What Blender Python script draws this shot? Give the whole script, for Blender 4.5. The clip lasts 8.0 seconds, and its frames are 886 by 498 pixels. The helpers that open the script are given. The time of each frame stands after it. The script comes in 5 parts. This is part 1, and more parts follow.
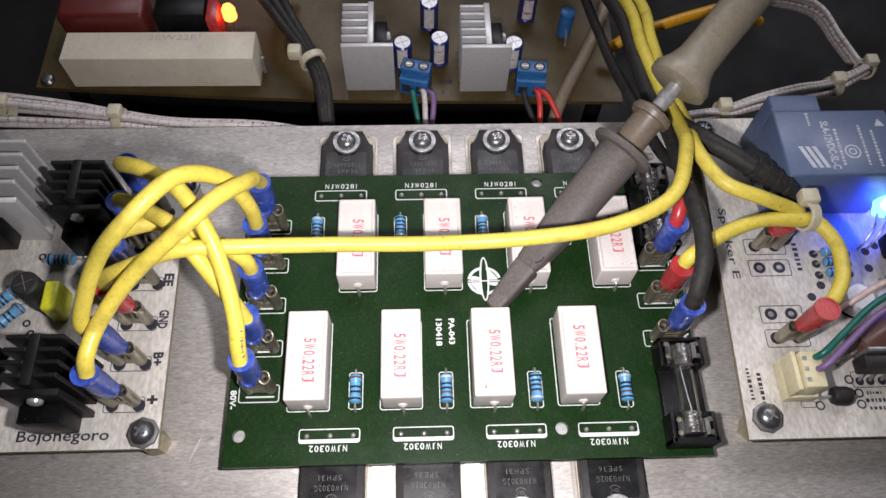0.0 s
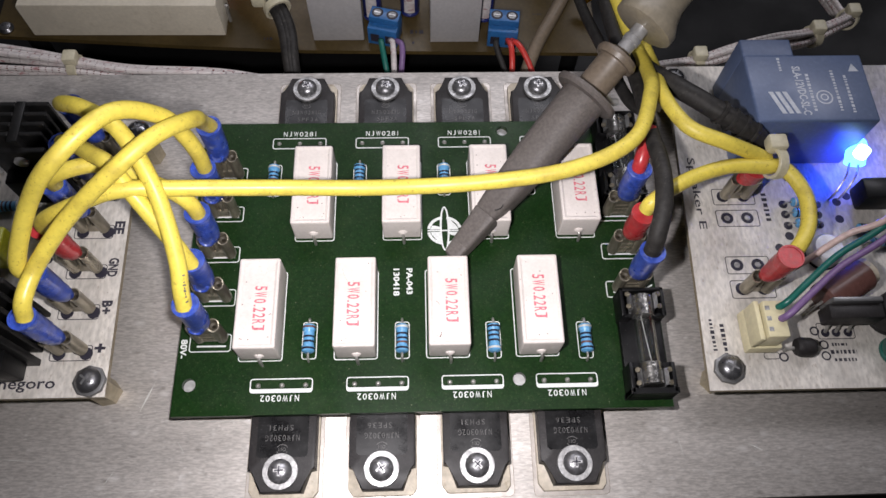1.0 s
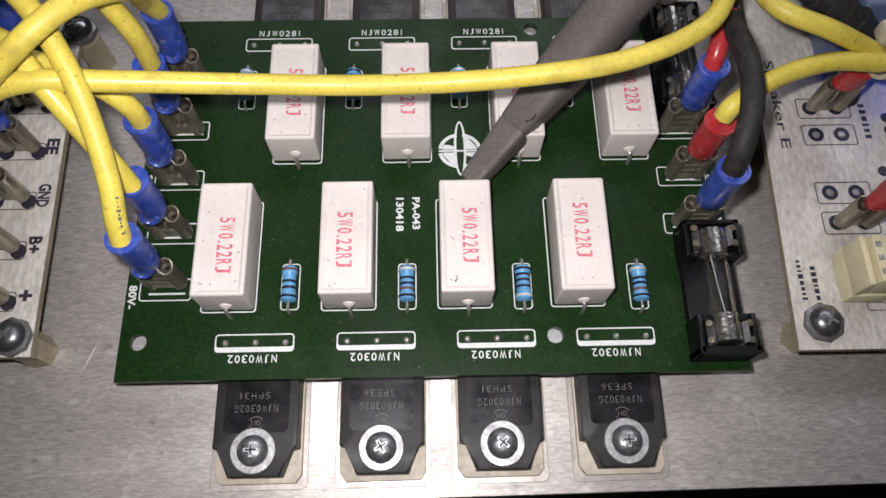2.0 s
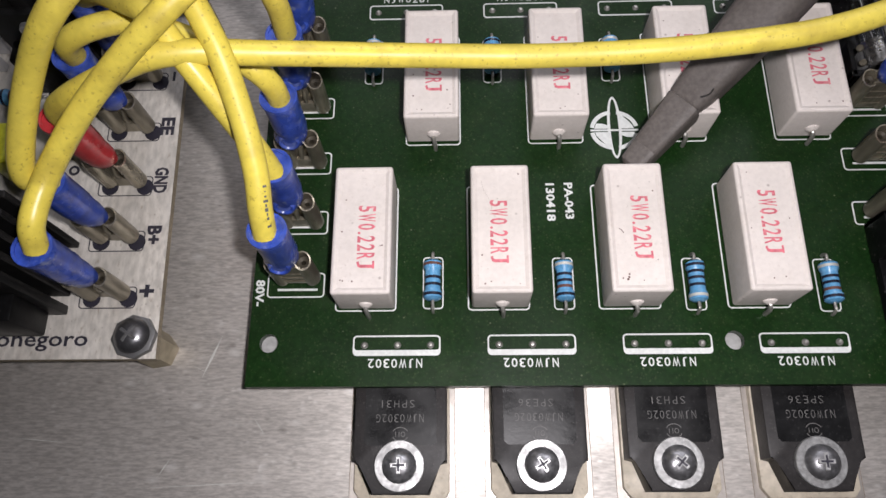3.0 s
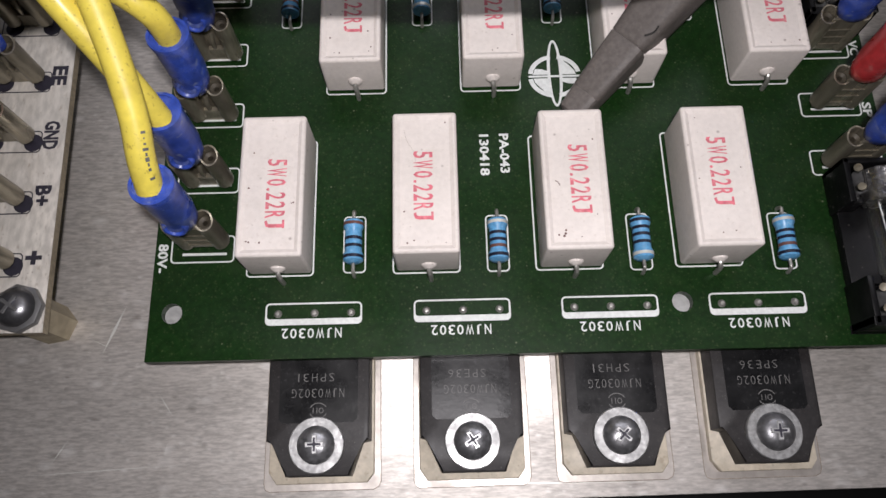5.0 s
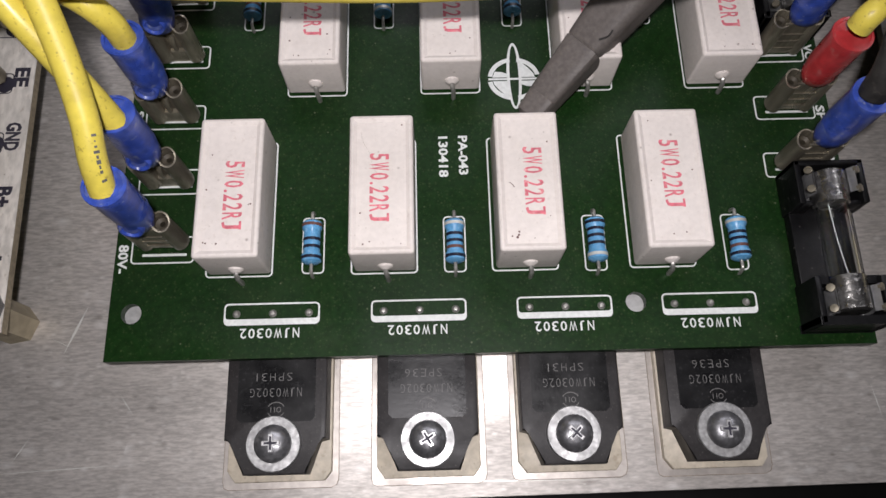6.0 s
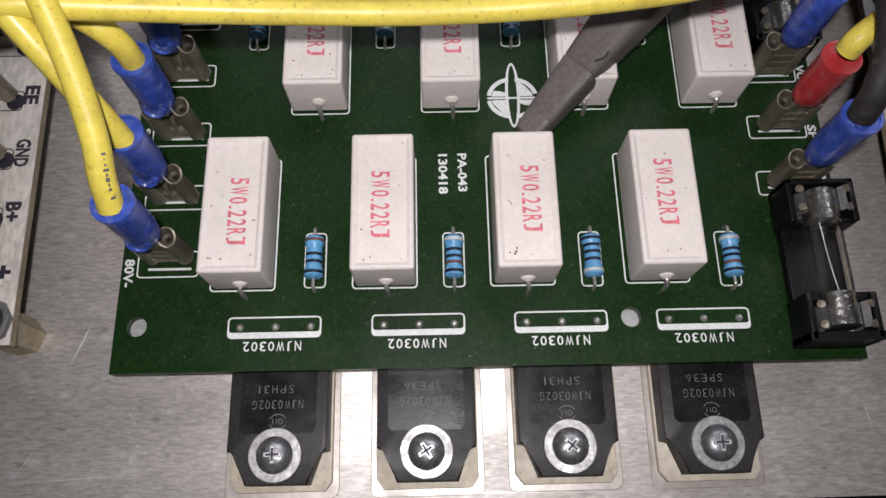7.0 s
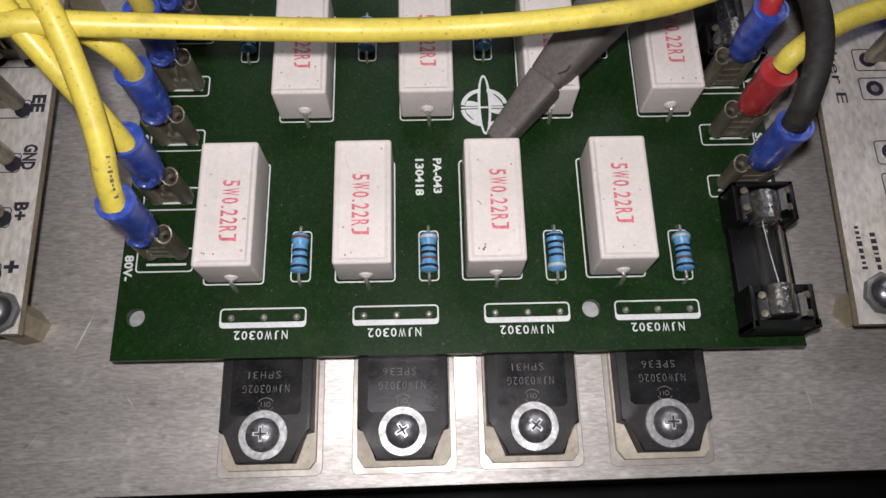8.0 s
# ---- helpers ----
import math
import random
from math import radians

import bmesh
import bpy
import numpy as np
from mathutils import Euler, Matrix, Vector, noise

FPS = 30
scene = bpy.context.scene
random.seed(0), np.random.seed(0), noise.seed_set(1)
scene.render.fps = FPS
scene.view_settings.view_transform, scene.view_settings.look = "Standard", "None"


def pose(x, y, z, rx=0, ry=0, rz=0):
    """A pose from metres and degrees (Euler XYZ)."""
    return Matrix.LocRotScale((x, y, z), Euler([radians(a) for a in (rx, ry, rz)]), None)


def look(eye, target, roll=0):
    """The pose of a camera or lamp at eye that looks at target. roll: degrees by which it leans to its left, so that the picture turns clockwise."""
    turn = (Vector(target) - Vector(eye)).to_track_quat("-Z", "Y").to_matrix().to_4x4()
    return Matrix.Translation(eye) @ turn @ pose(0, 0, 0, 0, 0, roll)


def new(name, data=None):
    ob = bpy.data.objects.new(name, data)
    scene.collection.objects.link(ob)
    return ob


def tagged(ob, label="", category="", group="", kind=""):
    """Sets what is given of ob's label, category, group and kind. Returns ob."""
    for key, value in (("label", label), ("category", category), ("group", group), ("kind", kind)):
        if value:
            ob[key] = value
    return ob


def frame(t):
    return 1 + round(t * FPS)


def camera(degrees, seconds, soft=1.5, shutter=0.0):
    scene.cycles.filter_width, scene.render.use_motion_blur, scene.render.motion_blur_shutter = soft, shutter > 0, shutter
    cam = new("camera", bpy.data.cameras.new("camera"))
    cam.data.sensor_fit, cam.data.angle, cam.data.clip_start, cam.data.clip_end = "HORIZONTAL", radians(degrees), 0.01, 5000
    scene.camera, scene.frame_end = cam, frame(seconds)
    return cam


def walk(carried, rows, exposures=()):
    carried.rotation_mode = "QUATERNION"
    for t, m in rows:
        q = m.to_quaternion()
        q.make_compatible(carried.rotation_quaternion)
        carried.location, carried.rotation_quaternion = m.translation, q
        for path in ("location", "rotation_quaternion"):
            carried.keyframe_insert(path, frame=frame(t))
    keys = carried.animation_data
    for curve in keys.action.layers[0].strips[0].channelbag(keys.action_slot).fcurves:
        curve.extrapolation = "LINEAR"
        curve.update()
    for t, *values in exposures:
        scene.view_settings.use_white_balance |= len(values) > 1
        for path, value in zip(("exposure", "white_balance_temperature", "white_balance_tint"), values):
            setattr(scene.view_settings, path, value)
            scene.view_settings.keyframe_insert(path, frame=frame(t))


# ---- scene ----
MM = 0.001
cam = camera(62.06, 8.0)
EXPOSURES = ((0.0, 0.42), (1.0, 0.22), (2.3, -0.12), (3.0, -0.17), (4.0, -0.25), (5.5, -0.32), (7.5, -0.35), (8.0, -0.34))
# seconds, eye, target (millimetres), lean
PATH = [
    (0, (29.52, -38.13, 183.18), (32.51, 7.04, 94.01), 2.39),
    (0.2, (32.49, -39.39, 179.21), (35.85, 4.60, 89.72), 3.15),
    (0.5, (36.03, -41.09, 178.56), (38.16, 2.52, 88.60), 1.96),
    (0.7, (37.63, -41.77, 176.09), (40.12, 1.28, 85.85), 2.28),
    (1, (39.97, -41.86, 176.20), (42.89, 0.08, 85.47), 2.78),
    (1.2, (40.48, -38.84, 172.96), (42.66, 1.56, 81.51), 1.78),
    (2.3, (37.71, -31.56, 130.14), (39.21, 3.58, 36.53), 1.61),
    (2.5, (34.09, -29.73, 127.80), (33.28, 4.14, 33.71), -1.84),
    (2.7, (27.07, -27.39, 129.32), (23.09, 7.19, 35.25), -7.02),
    (2.9, (20.30, -24.90, 128.11), (16.59, 10.07, 34.10), -6.54),
    (3, (18.46, -24.35, 127.21), (15.61, 9.50, 33.15), -5.15),
    (3.2, (19.92, -23.54, 124.09), (18.62, 9.16, 29.65), -3.08),
    (3.5, (23.76, -24.05, 118.76), (23.16, 6.83, 23.64), -2.13),
    (3.7, (25.50, -23.85, 117.31), (25.04, 6.36, 22.00), -1.99),
    (4, (25.58, -24.44, 118.40), (25.25, 5.60, 23.02), -1.78),
    (4.2, (26.02, -23.99, 114.93), (25.84, 6.80, 19.57), -1.68),
    (5.3, (27.83, -23.63, 116.28), (27.76, 7.47, 21.23), -1.50),
    (5.5, (29.26, -23.75, 116.94), (29.77, 7.42, 21.93), -0.29),
    (6, (32.41, -23.80, 116.85), (33.16, 6.96, 21.70), -0.03),
    (6.2, (33.36, -23.89, 117.17), (34.50, 7.23, 22.09), 0.61),
    (6.5, (33.49, -24.58, 118.20), (34.62, 6.89, 23.29), 0.77),
    (7, (32.67, -23.85, 119.44), (33.32, 8.28, 24.74), -0.04),
    (7.2, (33.01, -23.29, 119.89), (33.78, 8.66, 25.26), 0.07),
    (7.5, (32.85, -23.75, 120.42), (33.78, 8.84, 25.89), 0.43),
    (7.8, (33.76, -26.31, 122.67), (35.10, 6.50, 28.27), 0.92),
    (8, (35.35, -29.01, 128.32), (37.09, 4.18, 34.01), 1.72),
]
walk(cam, [(t, look(Vector(e) * MM, Vector(g) * MM, r)) for t, e, g, r in PATH], EXPOSURES)
# ---- end of path ----

# ---- light ----
world = bpy.data.worlds.new("dim_room")
scene.world = world
world.use_nodes = True
world.node_tree.nodes["Background"].inputs["Color"].default_value = (0.75, 0.85, 1.0, 1)
world.node_tree.nodes["Background"].inputs["Strength"].default_value = 0.006


def lamp(name, data, at, target, energy, colour):
    data.energy, data.color = energy, colour
    ob = new(name, data)
    ob.matrix_basis = look(Vector(at) * MM, Vector(target) * MM)
    return ob


# the torch of the telephone that films
torch = bpy.data.lights.new("torch", "SPOT")
torch.shadow_soft_size, torch.spot_size, torch.spot_blend = 3.0 * MM, radians(116), 1.0
lamp("torch", torch, (32, -24, 142), (32, 24, 8), 1.0, (1.0, 0.953, 0.985))
# a long ceiling luminaire across the room
tubes = bpy.data.lights.new("ceiling_luminaire", "AREA")
tubes.shape, tubes.size, tubes.size_y = "RECTANGLE", 2.0, 0.5
lamp("ceiling_luminaire", tubes, (430, 1190, 1560), (60, 60, 0), 15.0, (0.94, 0.92, 1.0))


# ---- materials ----
def mat(name, col, rough=0.5, metal=0.0, grain=900.0, var=0.12, coarse=70.0, cvar=0.12, bump=0.15, dust=None, dust_amount=0.0,
        dust_scale=1600.0, stretch=(1, 1, 1), spec=0.5, clear=0.0, glow=0.0, relief=0.05, blot=0.45):
    m = bpy.data.materials.new(name)
    m.use_nodes = True
    nodes, links = m.node_tree.nodes, m.node_tree.links
    b = nodes["Principled BSDF"]
    b.inputs["Metallic"].default_value = metal
    b.inputs["Specular IOR Level"].default_value = spec
    b.inputs["Coat Weight"].default_value = clear
    co, info = nodes.new("ShaderNodeTexCoord"), nodes.new("ShaderNodeObjectInfo")
    shift = nodes.new("ShaderNodeVectorMath")
    shift.operation = "MULTIPLY_ADD"
    links.new(co.outputs["Object"], shift.inputs[0])
    shift.inputs[1].default_value = stretch
    links.new(info.outputs["Random"], shift.inputs[2])

    def noise_at(scale, detail):
        n = nodes.new("ShaderNodeTexNoise")
        n.inputs["Scale"].default_value, n.inputs["Detail"].default_value = scale, detail
        links.new(shift.outputs[0], n.inputs["Vector"])
        return n.outputs["Fac"]

    def blend(fac, a, c):
        x = nodes.new("ShaderNodeMix")
        x.data_type = "RGBA"
        for value, socket in ((fac, x.inputs[0]), (a, x.inputs[6]), (c, x.inputs[7])):
            if isinstance(value, (tuple, list)):
                socket.default_value = (*value, 1) if len(value) == 3 else value
            elif isinstance(value, float):
                socket.default_value = value
            else:
                links.new(value, socket)
        return x.outputs[2]

    def spread(socket, low, high, a=0.35, z=0.65):
        r = nodes.new("ShaderNodeMapRange")
        links.new(socket, r.inputs[0])
        for n, v in enumerate((a, z, low, high)):
            r.inputs[n + 1].default_value = v
        return r.outputs[0]

    fine, wide = noise_at(grain, 4), noise_at(coarse, 5)
    low = tuple(c * (1 - var) for c in col)
    high = tuple(min(1, c * (1 + var)) for c in col)
    c = blend(spread(fine, 0.0, 1.0), low, high)
    c = blend(spread(wide, 0.0, cvar * 2), c, tuple(v * 0.55 for v in col))
    if dust:
        c = blend(spread(noise_at(dust_scale, 2), 0.0, dust_amount, 0.62, 0.74), c, dust)
        c = blend(spread(noise_at(coarse * 2.3, 6), 0.0, dust_amount * blot, 0.52, 0.75), c, dust)
    links.new(c, b.inputs["Base Color"])
    links.new(spread(wide, max(0.03, rough - 0.08), min(1, rough + 0.1)), b.inputs["Roughness"])
    if bump:
        k = nodes.new("ShaderNodeBump")
        k.inputs["Strength"].default_value, k.inputs["Distance"].default_value = bump, relief * MM
        links.new(fine, k.inputs["Height"])
        links.new(k.outputs[0], b.inputs["Normal"])
    if glow:
        b.inputs["Emission Color"].default_value, b.inputs["Emission Strength"].default_value = (*col, 1), glow
    return m


def speckle(m, colour, scale, size, share, amount=0.8, stretch=(1, 1, 1)):
    """Sparse small round specks of dust or pits over a material."""
    nodes, links = m.node_tree.nodes, m.node_tree.links
    base = nodes["Principled BSDF"].inputs["Base Color"]
    co, info, shift = nodes.new("ShaderNodeTexCoord"), nodes.new("ShaderNodeObjectInfo"), nodes.new("ShaderNodeVectorMath")
    shift.operation = "MULTIPLY_ADD"
    links.new(co.outputs["Object"], shift.inputs[0])
    shift.inputs[1].default_value = stretch
    links.new(info.outputs["Random"], shift.inputs[2])
    cells = nodes.new("ShaderNodeTexVoronoi")
    cells.inputs["Scale"].default_value = scale
    links.new(shift.outputs[0], cells.inputs["Vector"])
    parts = nodes.new("ShaderNodeSeparateColor")
    links.new(cells.outputs["Color"], parts.inputs[0])
    pick = nodes.new("ShaderNodeMath")
    pick.operation = "LESS_THAN"
    links.new(parts.outputs[0], pick.inputs[0])
    pick.inputs[1].default_value = share
    wide = nodes.new("ShaderNodeMath")
    wide.operation = "MULTIPLY_ADD"
    links.new(parts.outputs[1], wide.inputs[0])
    wide.inputs[1].default_value, wide.inputs[2].default_value = size * 0.8, size * 0.2
    fall = nodes.new("ShaderNodeMapRange")
    links.new(cells.outputs["Distance"], fall.inputs[0])
    fall.inputs[1].default_value = 0.0
    links.new(wide.outputs[0], fall.inputs[2])
    fall.inputs[3].default_value, fall.inputs[4].default_value = amount, 0.0
    both = nodes.new("ShaderNodeMath")
    both.operation = "MULTIPLY"
    links.new(fall.outputs[0], both.inputs[0])
    links.new(pick.outputs[0], both.inputs[1])
    mix = nodes.new("ShaderNodeMix")
    mix.data_type = "RGBA"
    links.new(both.outputs[0], mix.inputs[0])
    links.new(base.links[0].from_socket, mix.inputs[6])
    mix.inputs[7].default_value = (*colour, 1)
    links.new(mix.outputs[2], base)
    return m


def clear_mat(name, tint, rough):
    m = bpy.data.materials.new(name)
    m.use_nodes = True
    b = m.node_tree.nodes["Principled BSDF"]
    b.inputs["Base Color"].default_value = (*tint, 1)
    b.inputs["Roughness"].default_value = rough
    b.inputs["Transmission Weight"].default_value = 1.0
    b.inputs["IOR"].default_value = 1.45
    return m


ALU = mat("brushed_aluminium", (0.53, 0.498, 0.465), 0.46, 0.58, 2300, 0.2, 60, 0.14, 0.42, (0.38, 0.35, 0.32), 0.42, 900, stretch=(0.3, 1.25, 1), blot=0.3)
speckle(ALU, (0.78, 0.76, 0.73), 560, 0.6, 0.22, 0.6, (0.6, 1, 1))
speckle(ALU, (0.72, 0.70, 0.67), 1500, 0.7, 0.2, 0.55, (0.6, 1, 1))
speckle(ALU, (0.22, 0.20, 0.18), 800, 0.5, 0.14, 0.7, (0.5, 1, 1))
ALU_GREY = mat("grey_aluminium", (0.58, 0.57, 0.57), 0.45, 0.4, 900, 0.05, 90, 0.1, 0.15, (0.45, 0.44, 0.42), 0.25, 700)
GREEN = mat("green_solder_mask", (0.0068, 0.0255, 0.0052), 0.40, 0, 1300, 0.22, 70, 0.14, 0.4, (0.09, 0.12, 0.05), 0.22, 2600, spec=0.15, blot=0.25)
speckle(GREEN, (0.06, 0.085, 0.035), 2100, 0.5, 0.35, 0.6)
speckle(GREEN, (0.16, 0.18, 0.11), 900, 0.2, 0.12, 0.8)
FIBRE = mat("tan_glass_fibre", (0.30, 0.25, 0.17), 0.6, 0, 1500, 0.2, 200, 0.2, 0.2)
EPOXY = mat("board_edge", (0.16, 0.15, 0.07), 0.6)
WHITE_MASK = mat("white_solder_mask", (0.57, 0.54, 0.49), 0.45, 0, 1200, 0.18, 120, 0.2, 0.3, (0.27, 0.22, 0.17), 0.55, 1500, (1, 0.4, 1))
speckle(WHITE_MASK, (0.16, 0.13, 0.10), 1500, 0.35, 0.12, 0.7)
BROWN = mat("brown_phenolic_board", (0.074, 0.051, 0.018), 0.4, 0, 700, 0.12, 45, 0.35, 0.12, (0.16, 0.12, 0.06), 0.2, 1500, spec=0.2)
SILK = mat("white_silkscreen", (0.66, 0.68, 0.66), 0.6, 0, 1800, 0.08, 200, 0.08, 0.0)
INK = mat("black_print", (0.02, 0.018, 0.03), 0.6, 0, 1500, 0.2, 200, 0.1, 0.0)
RED_INK = mat("red_print", (0.63, 0.15, 0.19), 0.7, 0, 1500, 0.2, 500, 0.1, 0.0, (0.78, 0.50, 0.47), 0.7, 1300)
GREY_INK = mat("grey_laser_mark", (0.12, 0.116, 0.112), 0.6, 0, 1500, 0.2, 200, 0.1, 0.0)
CEMENT = mat("white_cement", (0.69, 0.635, 0.592), 0.72, 0, 1300, 0.035, 150, 0.05, 0.45, (0.52, 0.45, 0.40), 0.35, 1900, blot=0.6)
speckle(CEMENT, (0.20, 0.16, 0.14), 620, 0.2, 0.2, 0.8)
CEMENT_OLD = mat("yellowed_cement", (0.62, 0.57, 0.46), 0.6, 0, 900, 0.05, 90, 0.12, 0.35, (0.42, 0.36, 0.27), 0.3, 500)
speckle(CEMENT, (0.36, 0.30, 0.26), 1900, 0.3, 0.07, 0.6)
CREAM = mat("cream_ceramic", (0.54, 0.48, 0.38), 0.55, 0, 900, 0.12, 160, 0.2, 0.3, (0.24, 0.18, 0.12), 0.45, 700)
speckle(CREAM, (0.20, 0.16, 0.12), 1500, 0.4, 0.18, 0.6)
GREASE = mat("thermal_grease", (0.45, 0.415, 0.38), 0.42, 0.6, 900, 0.1, 200, 0.2, 0.3)
BEAD = mat("dried_grease_line", (0.30, 0.25, 0.20), 0.6, 0, 900, 0.3, 300, 0.4, 0.3)
EPOXY_BLACK = mat("black_moulding", (0.021, 0.019, 0.019), 0.5, 0, 1500, 0.2, 150, 0.15, 0.5, (0.10, 0.09, 0.085), 0.2, 2600, spec=0.3)
speckle(EPOXY_BLACK, (0.16, 0.15, 0.14), 2600, 0.4, 0.2, 0.5)
GLOSS_BLACK = mat("black_marking_face", (0.007, 0.007, 0.0075), 0.3, 0, 1500, 0.2, 150, 0.1, 0.25, (0.08, 0.08, 0.08), 0.22, 1900, spec=0.3)
BLACK = mat("black_plastic", (0.0048, 0.0048, 0.0052), 0.38, 0, 1200, 0.3, 120, 0.15, 0.25, (0.05, 0.046, 0.042), 0.1, 1300, spec=0.2)
speckle(BLACK, (0.14, 0.13, 0.12), 1500, 0.35, 0.14, 0.7)
ANODISED = mat("black_anodised", (0.006, 0.006, 0.006), 0.5, 0.0, 800, 0.2, 100, 0.2, 0.15, (0.06, 0.05, 0.045), 0.2, 900, spec=0.3)
STEEL = mat("zinc_steel", (0.60, 0.60, 0.60), 0.36, 0.6, 900, 0.15, 200, 0.2, 0.3)
SCREW_HEAD = mat("mottled_screw_steel", (0.30, 0.30, 0.31), 0.36, 0.75, 1100, 0.4, 500, 0.5, 0.9, (0.05, 0.05, 0.05), 0.4, 900)
BOLT = mat("dark_bolt_steel", (0.24, 0.24, 0.25), 0.3, 0.85, 700, 0.3, 250, 0.4, 0.6)
DARK_STEEL = mat("steel_recess", (0.20, 0.20, 0.20), 0.4, 0.6, 900, 0.12, 200, 0.2, 0.1)
WASHER = mat("washer_zinc", (0.42, 0.42, 0.415), 0.46, 0.75, 1500, 0.3, 420, 0.35, 0.9, (0.20, 0.19, 0.18), 0.4, 1100)
speckle(WASHER, (0.22, 0.21, 0.20), 1400, 0.4, 0.25, 0.5)
SPACER = mat("pale_spacer", (0.50, 0.50, 0.49), 0.45, 0.5, 900, 0.15, 300, 0.2, 0.3)
TIN = mat("tinned_brass", (0.36, 0.325, 0.25), 0.34, 0.7, 900, 0.3, 200, 0.4, 0.6, (0.14, 0.12, 0.09), 0.5, 1200, (1, 1, 0.25))
SOLDER = mat("solder", (0.40, 0.39, 0.36), 0.36, 0.6, 1500, 0.25, 300, 0.25, 0.4)
# Brass darkened well below TIN: the shade inside the rolled edges is in the colour.
BORE_SHADE = mat("bore_shade", (0.06, 0.05, 0.034), 0.6, 0.2, 900, 0.3, 200, 0.3, 0.3)
BLUE_PVC = mat("blue_sleeve", (0.036, 0.076, 0.39), 0.3, 0, 700, 0.3, 160, 0.25, 0.35, (0.22, 0.25, 0.36), 0.75, 600)
speckle(BLUE_PVC, (0.40, 0.42, 0.52), 1500, 0.4, 0.14, 0.6)
RED_PVC = mat("red_sleeve", (0.46, 0.035, 0.04), 0.3, 0, 900, 0.15, 130, 0.2, 0.25, (0.4, 0.2, 0.18), 0.35, 700)
YELLOW = mat("yellow_cable_jacket", (0.74, 0.605, 0.092), 0.42, 0, 900, 0.06, 90, 0.16, 0.2, (0.30, 0.21, 0.04), 0.62, 1400, blot=0.85)
speckle(YELLOW, (0.16, 0.12, 0.03), 1700, 0.4, 0.2, 0.7)
ORANGE = mat("amber_cable_jacket", (0.62, 0.30, 0.01), 0.4)
BLACK_PVC = mat("black_cable_jacket", (0.024, 0.0225, 0.021), 0.6, 0, 900, 0.3, 100, 0.25, 0.35, (0.10, 0.09, 0.08), 0.35, 800, spec=0.3)
GREY_CABLE = mat("brown_cable_jacket", (0.21, 0.165, 0.115), 0.5)
RES_BLUE = mat("blue_lacquer", (0.11, 0.33, 0.58), 0.33, 0, 1500, 0.15, 300, 0.2, 0.15, (0.35, 0.48, 0.55), 0.4, 1500)
BAND_BLACK = mat("black_band", (0.012, 0.014, 0.03), 0.35, bump=0)
BAND_BROWN = mat("brown_band", (0.13, 0.06, 0.05), 0.35, bump=0)
BAND_SILVER = mat("silver_band", (0.62, 0.62, 0.58), 0.4, 0.3, bump=0)
FUSE_CAP = mat("nickel_fuse_cap", (0.42, 0.41, 0.39), 0.26, 0.95, 1100, 0.4, 500, 0.5, 0.6, relief=0.2)
GLASS = clear_mat("fuse_glass", (0.95, 0.96, 0.95), 0.04)
RELAY = mat("blue_relay_case", (0.10, 0.14, 0.25), 0.4, 0, 900, 0.06, 70, 0.12, 0.1, (0.18, 0.21, 0.29), 0.25, 900)
RELAY_INK = mat("pale_relay_print", (0.55, 0.58, 0.64), 0.6, bump=0)
NYLON = mat("natural_nylon", (0.55, 0.51, 0.37), 0.45, 0, 900, 0.08, 200, 0.1, 0.15)
CREAM_PLASTIC = mat("cream_plastic", (0.66, 0.60, 0.38), 0.45, 0, 900, 0.06, 150, 0.1, 0.1)
PROBE = mat("grey_probe_plastic", (0.128, 0.113, 0.104), 0.5, 0, 1400, 0.16, 60, 0.2, 0.35, (0.19, 0.17, 0.155), 0.3, 900, spec=0.28)
PROBE_PALE = mat("pale_probe_plastic", (0.30, 0.262, 0.195), 0.38, 0, 900, 0.1, 60, 0.25, 0.2)
PROBE_NECK = mat("brown_probe_plastic", (0.17, 0.135, 0.10), 0.42, 0, 1200, 0.12, 80, 0.2, 0.25)
BRASS = mat("zinc_spacer", (0.36, 0.31, 0.21), 0.5, 0.25, 700, 0.12, 100, 0.2, 0.2)
WIRE_GREEN = mat("green_wire", (0.01, 0.13, 0.10), 0.4)
WIRE_PURPLE = mat("violet_wire", (0.20, 0.12, 0.27), 0.4)
WIRE_PINK = mat("pale_pink_wire", (0.62, 0.46, 0.42), 0.45)
WIRE_WHITE = mat("white_wire", (0.62, 0.58, 0.56), 0.5, 0, 900, 0.1, 120, 0.15, 0.1, (0.28, 0.08, 0.09), 0.9, 420, (0.6, 1.6, 1.6))
WIRE_RED = mat("red_wire", (0.6, 0.05, 0.04), 0.4)
LOOM_MARK = mat("faded_wire_print", (0.36, 0.31, 0.31), 0.6, bump=0)
CAP_BLUE = mat("blue_capacitor_film", (0.02, 0.03, 0.16), 0.3)
CAP_TOP = mat("capacitor_can_end", (0.62, 0.62, 0.64), 0.4, 0.4)
TERM_BLUE = mat("blue_terminal_block", (0.022, 0.12, 0.32), 0.4)
FILM_YELLOW = mat("yellow_film_capacitor", (0.55, 0.55, 0.03), 0.35)
MAROON = mat("maroon_coating", (0.13, 0.018, 0.016), 0.35)
CHASSIS = mat("black_painted_steel", (0.005, 0.005, 0.005), 0.6, 0, 500, 0.2, 40, 0.2, 0.2, spec=0.2)
RIM_PAINT = mat("worn_dark_paint", (0.030, 0.027, 0.025), 0.45, 0, 600, 0.3, 60, 0.3, 0.2, (0.12, 0.11, 0.10), 0.35, 700, (0.2, 1, 1))
DUSTY_BLUE = mat("dusty_blue_sleeve", (0.085, 0.125, 0.40), 0.4, 0, 900, 0.3, 400, 0.4, 0.5, (0.30, 0.33, 0.42), 0.8, 1200)
